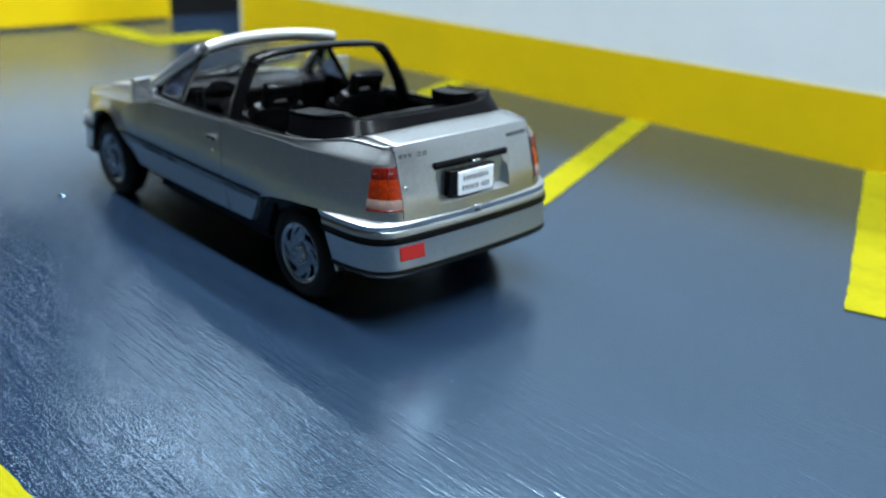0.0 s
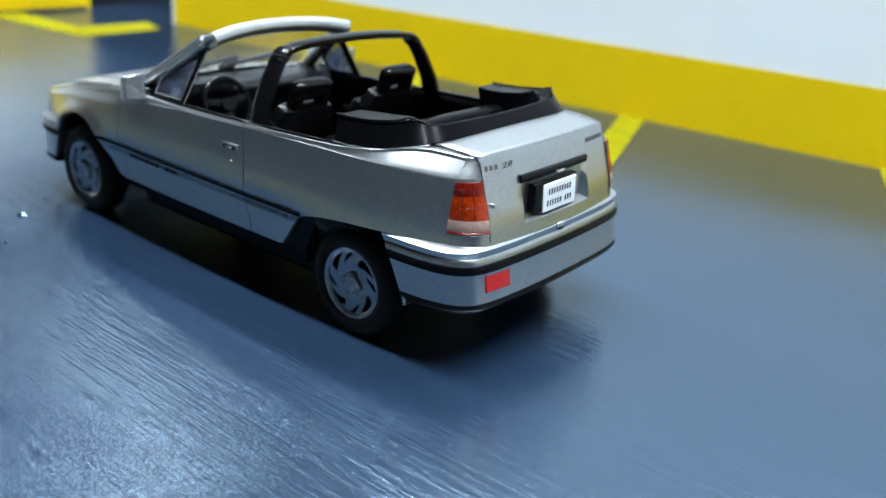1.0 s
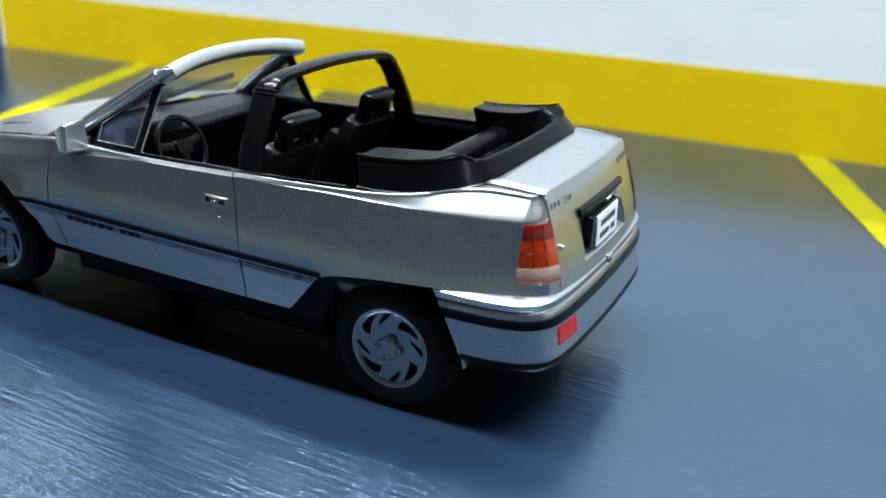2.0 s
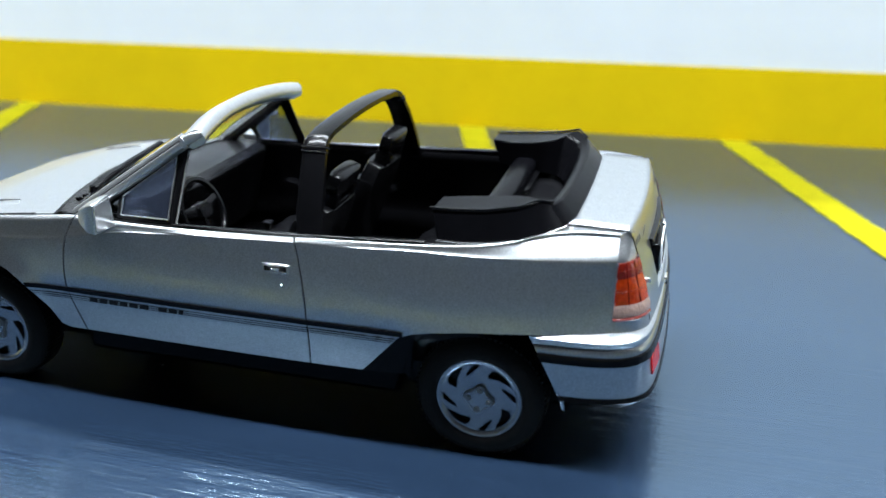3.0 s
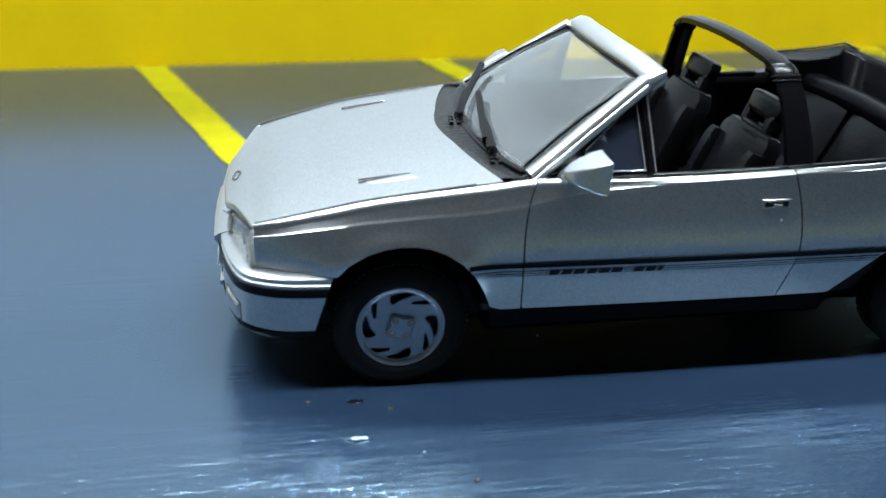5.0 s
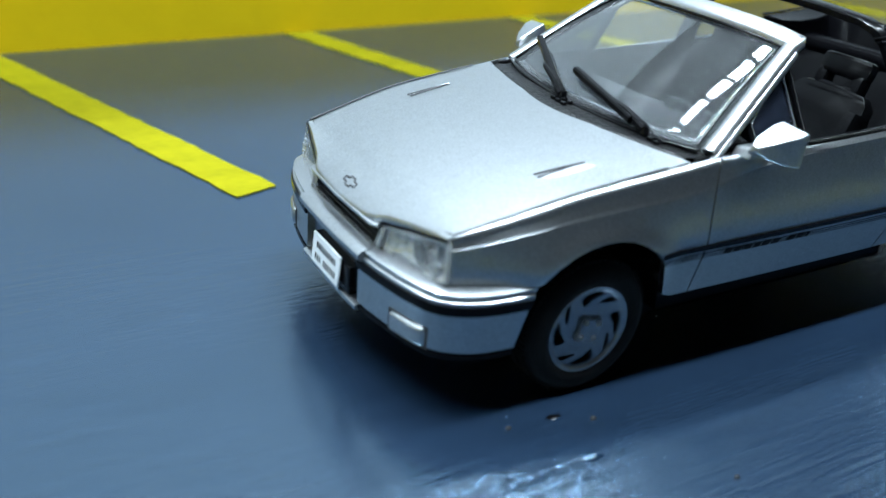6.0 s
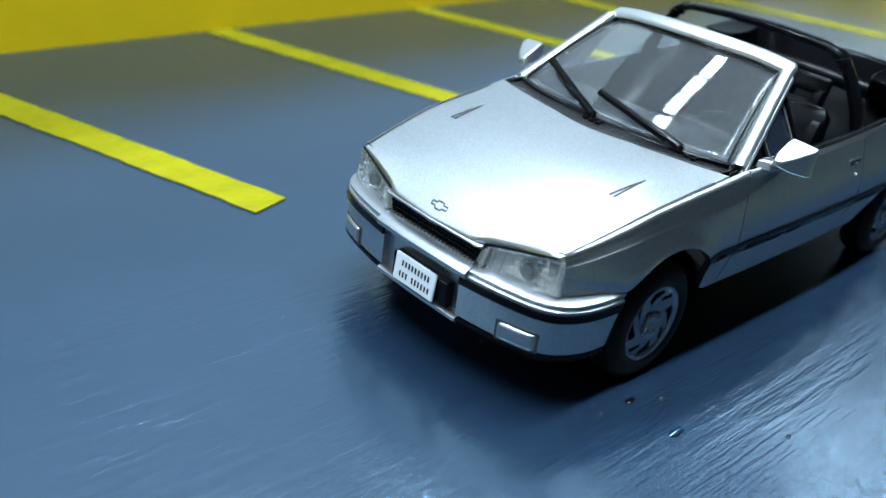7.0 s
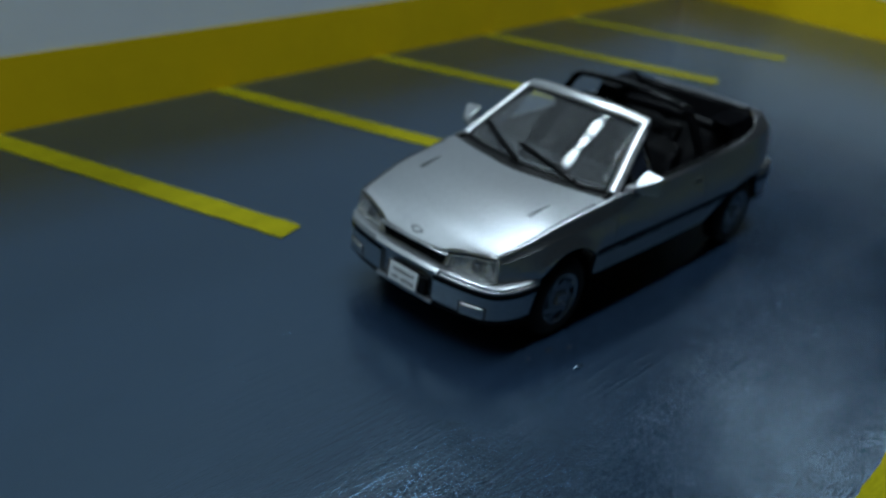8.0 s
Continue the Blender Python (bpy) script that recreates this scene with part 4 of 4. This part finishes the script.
# Tail lamps.
for side in (-1, 1):
    lamp = None
    for nm, z0, z1, mat in (("lamp_red_lens", 0.882, 0.945, RED_LENS), ("lamp_amber_lens", 0.772, 0.882, AMBER), ("lamp_clear_lens", 0.718, 0.772, CLEAR_LENS), ("lamp_red_lens", 0.705, 0.718, RED_LENS)):
        rings = []
        for k in range(9):
            u = 0.0 + k / 8
            ring = []
            for z, o in ((z0, -0.01), (z0, 0.006), ((z0 + z1) / 2, 0.011), (z1, 0.006), (z1, -0.01)):
                a = Vector((1.80, side_y(1.80, z), 0))
                b = Vector((tail_x(0.55, z), 0.56, 0))
                c = Vector((tail_x(0.55, z) - 0.02, a.y - 0.035, 0))
                p = a * (1 - u) ** 2 + c * 2 * u * (1 - u) + b * u * u
                t = ((c - a) * 2 * (1 - u) + (b - c) * 2 * u).normalized()
                n = Vector((-t.y, t.x, 0)) * -1
                if n.x < 0:
                    n = -n
                p = p + n * o
                ring.append((p.x, side * p.y, z))
            rings.append(ring)
        bm = loft(rings)
        if lamp is None:
            lamp = part("tail_lamp", bm, mat, car, "red, amber and clear tail lamp")
        else:
            part(nm, bm, mat, lamp)
    def lamp_edge(u, z, o):
        a, b = Vector((1.80, side_y(1.80, z), 0)), Vector((tail_x(0.55, z), 0.56, 0))
        c = Vector((tail_x(0.55, z) - 0.02, a.y - 0.035, 0))
        p = a * (1 - u) ** 2 + c * 2 * u * (1 - u) + b * u * u
        return (p.x + o, side * (p.y + o), z)

    for u in (0.3, 0.64):
        part("lens_groove", sweep([lamp_edge(u, z, 0.007) for z in (0.775, 0.80, 0.83, 0.86, 0.90, 0.942)], (0.0025, 0.004), up=(1, 0, 0)), RED_LENS, lamp)
    for z in (0.83, 0.915):
        part("lens_groove", sweep([lamp_edge(k / 8, z, 0.007) for k in range(9)], (0.004, 0.0022)), RED_LENS, lamp)
    for z in (0.700,):
        part("lamp_bezel", sweep([lamp_edge(k / 8, z, 0.002) for k in range(9)], (0.008, 0.006)), SILVER, lamp)
    for u in (0.0, 1.0):
        part("lamp_bezel", sweep([lamp_edge(u, z, 0.001) for z in (0.70, 0.78, 0.87, 0.95)], (0.010, 0.010), up=(1, 0, 0)), SEAM if u else SILVER, lamp)


# Bumpers.
def bumper(path, low, rows, name, mat, cut, parent, z_end, flare=0.0, label=""):
    """A skin along a plan path; rows are (outward offset, z). The ends are raked by cut."""
    pts = [Vector((x, y, 0)) for x, y in path]
    P = []
    for i, p in enumerate(pts):
        t = (pts[min(i + 1, len(pts) - 1)] - pts[max(i - 1, 0)]).normalized()
        n = Vector((t.y, -t.x, 0))
        if n.dot(p - Vector((low, 0, 0))) < 0:
            n = -n
        w = max(0.0, 1 - abs(p.x - path[0][0]) / 0.30) if abs(p.y) > 0.6 else 0.0
        P.append([tuple(p + n * (o + flare * n.x * n.x * (0.55 - z)) + Vector((cut * (z_end - z) * w, 0, z))) for o, z in rows])
    return part(name, loft(P), mat, parent, label, smooth=40)


def smooth_path(corners, n=7):
    """Rounds a plan polyline with Catmull-Rom."""
    pts = [Vector(p) for p in corners]
    out = []
    for i in range(len(pts) - 1):
        p0, p1, p2, p3 = pts[max(i - 1, 0)], pts[i], pts[i + 1], pts[min(i + 2, len(pts) - 1)]
        for k in range(n):
            t = k / n
            out.append(0.5 * (2 * p1 + (p2 - p0) * t + (2 * p0 - 5 * p1 + 4 * p2 - p3) * t * t + (3 * p1 - p0 - 3 * p2 + p3) * t**3))
    out.append(pts[-1])
    return [(p.x, p.y) for p in out]


rl = [(1.484, -0.795), (1.70, -0.785), (1.84, -0.755), (1.925, -0.69), (1.965, -0.58), (1.985, -0.35), (1.992, 0)]
rear_path = smooth_path(rl + [(x, -y) for x, y in reversed(rl[:-1])], 6)
bmp = bumper(rear_path, 1.0, [(-0.09, 0.652), (-0.02, 0.648), (0.004, 0.632), (0.0, 0.606), (-0.006, 0.598), (0.0, 0.592), (0.004, 0.57), (0.0, 0.55), (0.0, 0.37), (-0.02, 0.36), (-0.09, 0.36)], "rear_bumper", SILVER, 0.5, car, 0.61, 0.12)
bumper(rear_path, 1.0, [(-0.02, 0.566), (0.01, 0.562), (0.013, 0.542), (0.01, 0.523), (-0.02, 0.520)], "bumper_stripe", BLACK, 0.5, bmp, 0.61, 0.12)
bumper(rear_path, 1.0, [(-0.08, 0.368), (0.004, 0.368), (0.006, 0.35), (-0.01, 0.328), (-0.08, 0.32)], "bumper_lip", BLACK, 0.5, bmp, 0.61, 0.12)
part("rear_reflector", slab([(1.967, -0.597, 0.42), (1.987, -0.427, 0.42), (1.974, -0.427, 0.505), (1.955, -0.597, 0.505)], (0.018, -0.003, 0)), RED, bmp, "red reflector", bevel=0.006)
part("bumper_latch", box(1.955, 1.995, -0.035, 0.035, 0.615, 0.643), CHROME, bmp, bevel=0.006)
part("latch_slot", box(1.985, 1.998, -0.022, 0.022, 0.605, 0.617), BLACK, bmp, bevel=0.002)

for side in (-1, 1):
    part("bumper_end_strip", sweep([(1.600, side * 0.792, 0.385), (1.625, side * 0.79, 0.335), (1.632, side * 0.788, 0.30)], (0.01, 0.012)), CHROME, bmp)
part("trunk_lock", loft([[(x, -0.525 + dy, 0.83 + dz) for dy, dz in ((-0.012, -0.01), (0.016, -0.012), (0.014, 0.008), (-0.01, 0.012))] for x in (1.90, 1.936)]), CHROME, lid, bevel=0.004)

fl = [(-1.545, -0.79), (-1.70, -0.78), (-1.83, -0.745), (-1.915, -0.68), (-1.965, -0.56), (-2.0, -0.40), (-2.02, -0.26)]
for side in (-1, 1):
    pth = [(x, -side * y) for x, y in smooth_path(fl, 6)]
    nm = bumper(pth, -1.0, [(-0.10, 0.552), (-0.03, 0.55), (0.0, 0.538), (-0.002, 0.522), (-0.008, 0.516), (0.004, 0.510), (0.004, 0.495), (0.0, 0.475), (0.0, 0.30), (-0.02, 0.285), (-0.10, 0.285)], "front_bumper", SILVER, -0.33, car, 0.535)
    bumper(pth, -1.0, [(-0.02, 0.497), (0.010, 0.494), (0.012, 0.477), (0.010, 0.458), (-0.02, 0.455)], "bumper_stripe", BLACK, -0.33, nm, 0.535)
    bumper(pth, -1.0, [(-0.08, 0.290), (0.003, 0.290), (0.004, 0.275), (-0.015, 0.252), (-0.08, 0.245)], "bumper_lip", BLACK, -0.33, nm, 0.535)
    fx_of = line([(0.40, -2.0), (0.48, -1.986), (0.56, -1.965), (0.62, -1.945), (0.68, -1.915)])
    rings = [[(fx_of(y) + 0.03, side * y, 0.296), (fx_of(y) - 0.014, side * y, 0.296), (fx_of(y) - 0.014, side * y, 0.378), (fx_of(y) + 0.03, side * y, 0.378)] for y in (0.485, 0.53, 0.575, 0.62, 0.655)]
    fog = part("fog_lamp", loft(rings), SILVER, nm, "silver fog lamp blank", bevel=0.014)
    rim_y = (0.474, 0.53, 0.575, 0.62, 0.666)
    part("fog_lamp_gap", loft([[(fx_of(y) + 0.03, side * y, 0.288), (fx_of(y) - 0.003, side * y, 0.288), (fx_of(y) - 0.003, side * y, 0.386), (fx_of(y) + 0.03, side * y, 0.386)] for y in rim_y]), SEAM, fog)
mid = part("bumper_centre", loft([[(-1.945 - k, y, 0.556), (-1.985 - k, y, 0.552), (-2.028 - k, y, 0.540), (-2.042 - k, y, 0.528), (-2.042 - k, y, 0.508), (-2.03 - k, y, 0.498), (-1.945 - k, y, 0.498)] for y, k in ((-0.30, 0.0), (-0.29, 0.002), (-0.1, 0.010), (0.1, 0.010), (0.29, 0.002), (0.30, 0.0))]), SILVER, car, smooth=40)
part("nose_bar", sweep([(-1.968, -0.315, 0.650), (-1.982, -0.29, 0.650), (-1.996, 0, 0.653), (-1.982, 0.29, 0.650), (-1.968, 0.315, 0.650)], (0.026, 0.014)), SILVER, car, smooth=50)
for side in (-1, 1):
    part("grille_cheek", slab([(-1.972, side * 0.285, 0.565), (-1.972, side * 0.335, 0.565), (-1.955, side * 0.345, 0.645), (-1.955, side * 0.305, 0.645)], (0.03, 0, 0)), SILVER, car, bevel=0.006)
part("bumper_recess", box(-1.985, -1.93, -0.27, 0.27, 0.29, 0.51), SILVER, mid, smooth=0)
part("centre_lip", sweep([(-2.005, -0.27, 0.278), (-2.012, 0, 0.278), (-2.005, 0.27, 0.278)], (0.06, 0.026)), SILVER, mid, smooth=50)
part("plate_holder", box(-2.03, -1.975, -0.20, 0.17, 0.295, 0.42), BLACK, mid, bevel=0.005)
plate("front_plate", -2.042, -0.138, 0.138, 0.300, 0.438, -1, 0.012)

# Grille between the headlamps.
gr = part("grille", box(-1.955, -1.925, -0.33, 0.33, 0.535, 0.655), GRILLE, car, "black mesh grille", smooth=0)
for k in range(27):
    y = -0.286 + 0.022 * k
    part("grille_bar", slab([(-1.962, y - 0.003, 0.545), (-1.962, y + 0.003, 0.545), (-1.962, y + 0.014, 0.635), (-1.962, y + 0.008, 0.635)], (0.01, 0, 0)), BLACK, gr, smooth=0)
for z in (0.565, 0.587, 0.61):
    part("grille_slat", box(-1.966, -1.955, -0.30, 0.30, z - 0.003, z + 0.003), BLACK, gr, smooth=0)
for k in range(24):
    y = -0.276 + 0.024 * k
    part("grille_tooth", box(-1.985, -1.965, y - 0.006, y + 0.006, 0.552, 0.564), CHROME, gr, smooth=0)

# Headlamps: reflector bowl, bulb cap and clear cover.
for side in (-1, 1):
    a, b, c, d = (-1.950, 0.335, 0.652), (-1.862, 0.655, 0.712), (-1.872, 0.675, 0.560), (-1.985, 0.31, 0.500)
    quad = [Vector((x, side * y, z)) for x, y, z in (a, b, c, d)]
    core = sum(quad, Vector()) / 4 + Vector((0, side * 0.02, 0))
    rings = [[core.lerp(p, f) + Vector((dx, 0, 0)) for p in quad] for f, dx in ((1.0, 0.075), (1.0, 0.020), (0.86, 0.030), (0.55, 0.058), (0.22, 0.066))]
    lamp = part("headlamp", loft(rings), REFLECTOR, car, "clear headlamp with bright reflector", smooth=0)
    mid_p = (quad[0] + quad[1] + quad[2] + quad[3]) / 4 + Vector((0, side * 0.02, 0))
    bm = bmesh.new()
    bmesh.ops.create_cone(bm, cap_ends=True, segments=20, radius1=0.034, radius2=0.026, depth=0.02, matrix=Matrix.Translation(mid_p + Vector((0.030, 0, 0.004))) @ Matrix.Rotation(radians(-90), 4, "Y"))
    part("bulb_cap", bm, BULB, lamp)
    ring = [mid_p + Vector((0.034, 0.048 * math.cos(a), 0.004 + 0.048 * math.sin(a))) for a in [2 * math.pi * k / 20 for k in range(21)]]
    part("bulb_ring", sweep(ring, (0.010, 0.014), up=(1, 0, 0)), CHROME, lamp)
    # Fluted rays of the reflector round the bulb.
    for k in range(14):
        a = 2 * math.pi * (k + 0.5) / 14
        foot = mid_p + Vector((0.044, 0.050 * math.cos(a), 0.004 + 0.050 * math.sin(a)))
        part("reflector_ray", sweep([foot, foot + Vector((-0.016, 0.085 * math.cos(a), 0.026 * math.sin(a)))], [(0.008, 0.006), (0.016, 0.008)], up=(1, 0, 0)), REFLECTOR, lamp, smooth=0)
    for k in range(6):
        f = 0.10 + 0.13 * k
        e0, e1 = quad[0].lerp(quad[1], f), quad[3].lerp(quad[2], f)
        part("lens_rib", sweep([e0.lerp(e1, 0.06) + Vector((0.015, 0, 0)), e0.lerp(e1, 0.34 if 1 < k < 5 else 0.9) + Vector((0.015, 0, 0))], (0.006, 0.006), up=(1, 0, 0)), HEADLAMP, lamp)
    cover = part("cover", loft([quad, [p + Vector((0.016, 0, 0)) for p in quad]]), HEADLAMP, lamp, bevel=0.008)
    cover.visible_shadow = False
    for p, q in zip(quad, quad[1:] + quad[:1]):
        part("lamp_rim", sweep([p + Vector((0.004, 0, 0)), q + Vector((0.004, 0, 0))], (0.026, 0.020), up=(1, 0, 0)), FROST, lamp, smooth=60, bevel=0.006)
    part("lamp_seam", sweep([quad[0] + Vector((-0.004, -side * 0.030, -0.03)), quad[0] + Vector((-0.006, -side * 0.016, 0.006)), quad[0].lerp(quad[1], 0.5) + Vector((-0.006, 0, 0.012)), quad[1] + Vector((-0.004, 0, 0.010))], (0.010, 0.008), up=(1, 0, 0)), BLACK, lamp)
    i0, i1 = quad[1].lerp(quad[0], 0.16), quad[2].lerp(quad[3], 0.16)
    part("lamp_divider", sweep([i0, i1], (0.01, 0.014), up=(1, 0, 0)), REFLECTOR, lamp)

# Underbody.
part("underbody", box(-1.72, 1.66, -0.56, 0.56, 0.17, 0.40), BLACK, car, bevel=0.03)
part("floor_pan", box(-0.86, 0.84, -0.60, 0.60, 0.13, 0.37), BLACK, car, bevel=0.03)
part("engine_block", box(-1.85, -0.85, -0.52, 0.52, 0.38, 0.66), BLACK, car, smooth=0)
part("boot_block", box(1.3, 1.88, -0.56, 0.56, 0.38, 0.90), BLACK, car, smooth=0)
for side in (-1, 1):
    for x in (-1.26, 1.26):
        n = 14
        pts = [(x + 0.36 * math.cos(math.pi * k / n), 0.285 + 0.37 * math.sin(math.pi * k / n)) for k in range(n + 1)]
        P = [[(px, side * y, pz) for y in (0.50, 0.765)] for px, pz in pts]
        part("wheel_housing", sheet(P), BLACK, car)


# ---------------------------------------------------------------- wheels
def wheel():
    w = new("wheel")
    w.parent = car
    R, r = 0.288, 0.198
    prof = [(0.0, r - 0.01), (-0.012, r + 0.004), (-0.016, r + 0.03), (-0.006, R - 0.03), (0.012, R - 0.008), (0.03, R), (0.13, R), (0.15, R - 0.012), (0.165, R - 0.04), (0.165, r)]
    n = 56
    rings = [[(q * math.cos(a), y, q * math.sin(a)) for y, q in prof] for a in [2 * math.pi * k / n for k in range(n)]]
    bm = bmesh.new()
    V = [[bm.verts.new(p) for p in ring] for ring in rings]
    for k in range(n):
        a, b = V[k], V[(k + 1) % n]
        for i in range(len(prof) - 1):
            bm.faces.new((a[i], a[i + 1], b[i + 1], b[i]))
    part("tyre", bm, TYRE, w, "black rubber tyre", smooth=50)
    # Tread blocks.
    bm = bmesh.new()
    for k in range(72):
        a = 2 * math.pi * k / 72
        for y0 in (0.02, 0.085):
            c, s, c2, s2 = math.cos(a), math.sin(a), math.cos(a + 0.05), math.sin(a + 0.05)
            slab([(R * c * 0.995, y0, R * s * 0.995), (R * c * 0.995, y0 + 0.05, R * s * 0.995), (R * c2 * 0.995, y0 + 0.05, R * s2 * 0.995), (R * c2 * 0.995, y0, R * s2 * 0.995)], (0.009 * c, 0, 0.009 * s), bm)
    part("tread", bm, TYRE, w, smooth=0)
    bm = bmesh.new()
    bmesh.ops.create_cone(bm, cap_ends=True, segments=40, radius1=r, radius2=r, depth=0.10, matrix=Matrix.Translation((0, 0.085, 0)) @ Matrix.Rotation(radians(90), 4, "X"))
    part("rim_well", bm, BLACK, w)
    # Rim: outer ring, centre plate and eight raked spokes with dark slots between.
    prof = [(0.03, r - 0.030), (0.004, r - 0.030), (-0.004, r - 0.020), (-0.006, r - 0.008), (0.0, r), (0.03, r)]
    bm = bmesh.new()
    V = [[bm.verts.new((q * math.cos(a), y, q * math.sin(a))) for y, q in prof] for a in [2 * math.pi * k / 48 for k in range(48)]]
    for k in range(48):
        a, b = V[k], V[(k + 1) % 48]
        for i in range(len(prof)):
            bm.faces.new((a[i], a[(i + 1) % len(prof)], b[(i + 1) % len(prof)], b[i]))
    rim = part("rim", bm, RIM, w, "grey-silver rim with raked slots", smooth=40)
    # Flat face with four wide and four narrow raked slots cut through it.
    bm = bmesh.new()

    def outline(pts):
        vs = [bm.verts.new((q * r * math.cos(radians(g)), 0.006, q * r * math.sin(radians(g)))) for g, q in pts]
        for i in range(len(vs)):
            bm.edges.new((vs[i], vs[(i + 1) % len(vs)]))

    outline([(7.5 * k, 0.87) for k in range(48)])
    for k in range(4):
        g = 90 * k
        outline([(g + 2, 0.79), (g + 5, 0.825), (g + 14, 0.83), (g + 24, 0.83), (g + 34, 0.82), (g + 41, 0.79), (g + 45, 0.72), (g + 46, 0.60), (g + 43, 0.55), (g + 38, 0.565), (g + 24, 0.65), (g + 10, 0.73)])
        outline([(g + 63, 0.80), (g + 66, 0.835), (g + 74, 0.835), (g + 80, 0.76), (g + 90, 0.66), (g + 94, 0.61), (g + 93, 0.575), (g + 88, 0.585), (g + 76, 0.665), (g + 68, 0.74)])
    bmesh.ops.triangle_fill(bm, edges=bm.edges[:], use_beauty=True, use_dissolve=False)
    top = bm.faces[:]
    ext = bmesh.ops.extrude_face_region(bm, geom=top)
    bmesh.ops.translate(bm, vec=(0, 0.022, 0), verts=[v for v in ext["geom"] if isinstance(v, bmesh.types.BMVert)])
    part("wheel_face", bm, RIM, rim, smooth=30)
    HUB = radians(-34)
    lobed = lambda s, y, c: [(s * (1 + c * math.cos(4 * a)) * math.cos(a + HUB), y, s * (1 + c * math.cos(4 * a)) * math.sin(a + HUB)) for a in [2 * math.pi * k / 40 for k in range(40)]]
    part("hub_ring", loft([lobed(0.062, 0.004, 0.16), lobed(0.060, -0.006, 0.16)]), BULB, rim)
    part("hub_face", loft([lobed(0.056, -0.002, 0.18), lobed(0.053, -0.011, 0.18)]), RIM, rim)
    for k in range(4):
        a = HUB + 2 * math.pi * k / 4
        bm = bmesh.new()
        bmesh.ops.create_cone(bm, cap_ends=True, segments=10, radius1=0.011, radius2=0.009, depth=0.012, matrix=Matrix.Translation((0.046 * math.cos(a), -0.012, 0.046 * math.sin(a))) @ Matrix.Rotation(radians(90), 4, "X"))
        part("wheel_bolt", bm, BULB, rim)
        bm = bmesh.new()
        bmesh.ops.create_cone(bm, cap_ends=True, segments=12, radius1=0.0145, radius2=0.0145, depth=0.006, matrix=Matrix.Translation((0.046 * math.cos(a), -0.009, 0.046 * math.sin(a))) @ Matrix.Rotation(radians(90), 4, "X"))
        part("bolt_recess", bm, BULB, rim)
    return w


first = wheel()
first.matrix_basis = pose(-1.26 * S, -0.782 * S, 0.289 * S, 0, -65, 0)
copy_thing(first, pose(1.26 * S, -0.782 * S, 0.289 * S, 0, -26, 0))
copy_thing(first, pose(-1.26 * S, 0.782 * S, 0.289 * S, 0, 10, 180))
copy_thing(first, pose(1.26 * S, 0.782 * S, 0.289 * S, 0, 70, 180))

# ---------------------------------------------------------------- dust on the board
rng = random.Random(7)
bm = bmesh.new()
spots = [(rng.uniform(-3.5, 4.5), rng.uniform(-3.0, 1.5), rng.uniform(0.0015, 0.004)) for _ in range(45)]
for x, y, q in spots:
    ring = [(x + q * (1 + 0.5 * rng.random()) * math.cos(a), y + 0.6 * q * (1 + 0.5 * rng.random()) * math.sin(a), 0.001) for a in [2 * math.pi * k / 6 for k in range(6)]]
    slab(ring, (0, 0, q * 0.35), bm)
tagged(part("dust_specks", bm, DUST, smooth=0), "pale dust specks on the slate-blue floor", "dust", kind="stuff")


def floor_lump(name, x, y, a, b, h, mat, label, category, group=""):
    """A small uneven lump lying on the board."""
    rings = []
    for f, z in ((1.0, 0.001), (0.86, 0.45 * h), (0.5, 0.85 * h), (0.15, h)):
        rings.append([(x + a * f * (1 + 0.18 * math.sin(3 * k + x)) * math.cos(2 * math.pi * k / 10), y + b * f * (1 + 0.18 * math.cos(2 * k + y)) * math.sin(2 * math.pi * k / 10), z) for k in range(10)])
    return tagged(part(name, loft(rings), mat, label="", smooth=60), label, category, group)


floor_lump("paint_drip", -1.467, -1.150, 0.055, 0.020, 0.016, FLOOR, "hardened drip of glossy slate-blue paint on the floor", "paint drip")
floor_lump("dark_stain", -1.46, -0.890, 0.036, 0.016, 0.005, BLACK, "flat dark stain dried on the slate-blue floor", "stain")
for x, y, a in ((-1.322, -0.965, 0.016), (-1.05, -1.46, 0.014), (-1.664, -0.88, 0.014)):
    floor_lump("dark_crumb", x, y, a, 0.7 * a, 0.012, DARK, "small dark crumb lying on the slate-blue floor", "crumb", "dark crumbs")
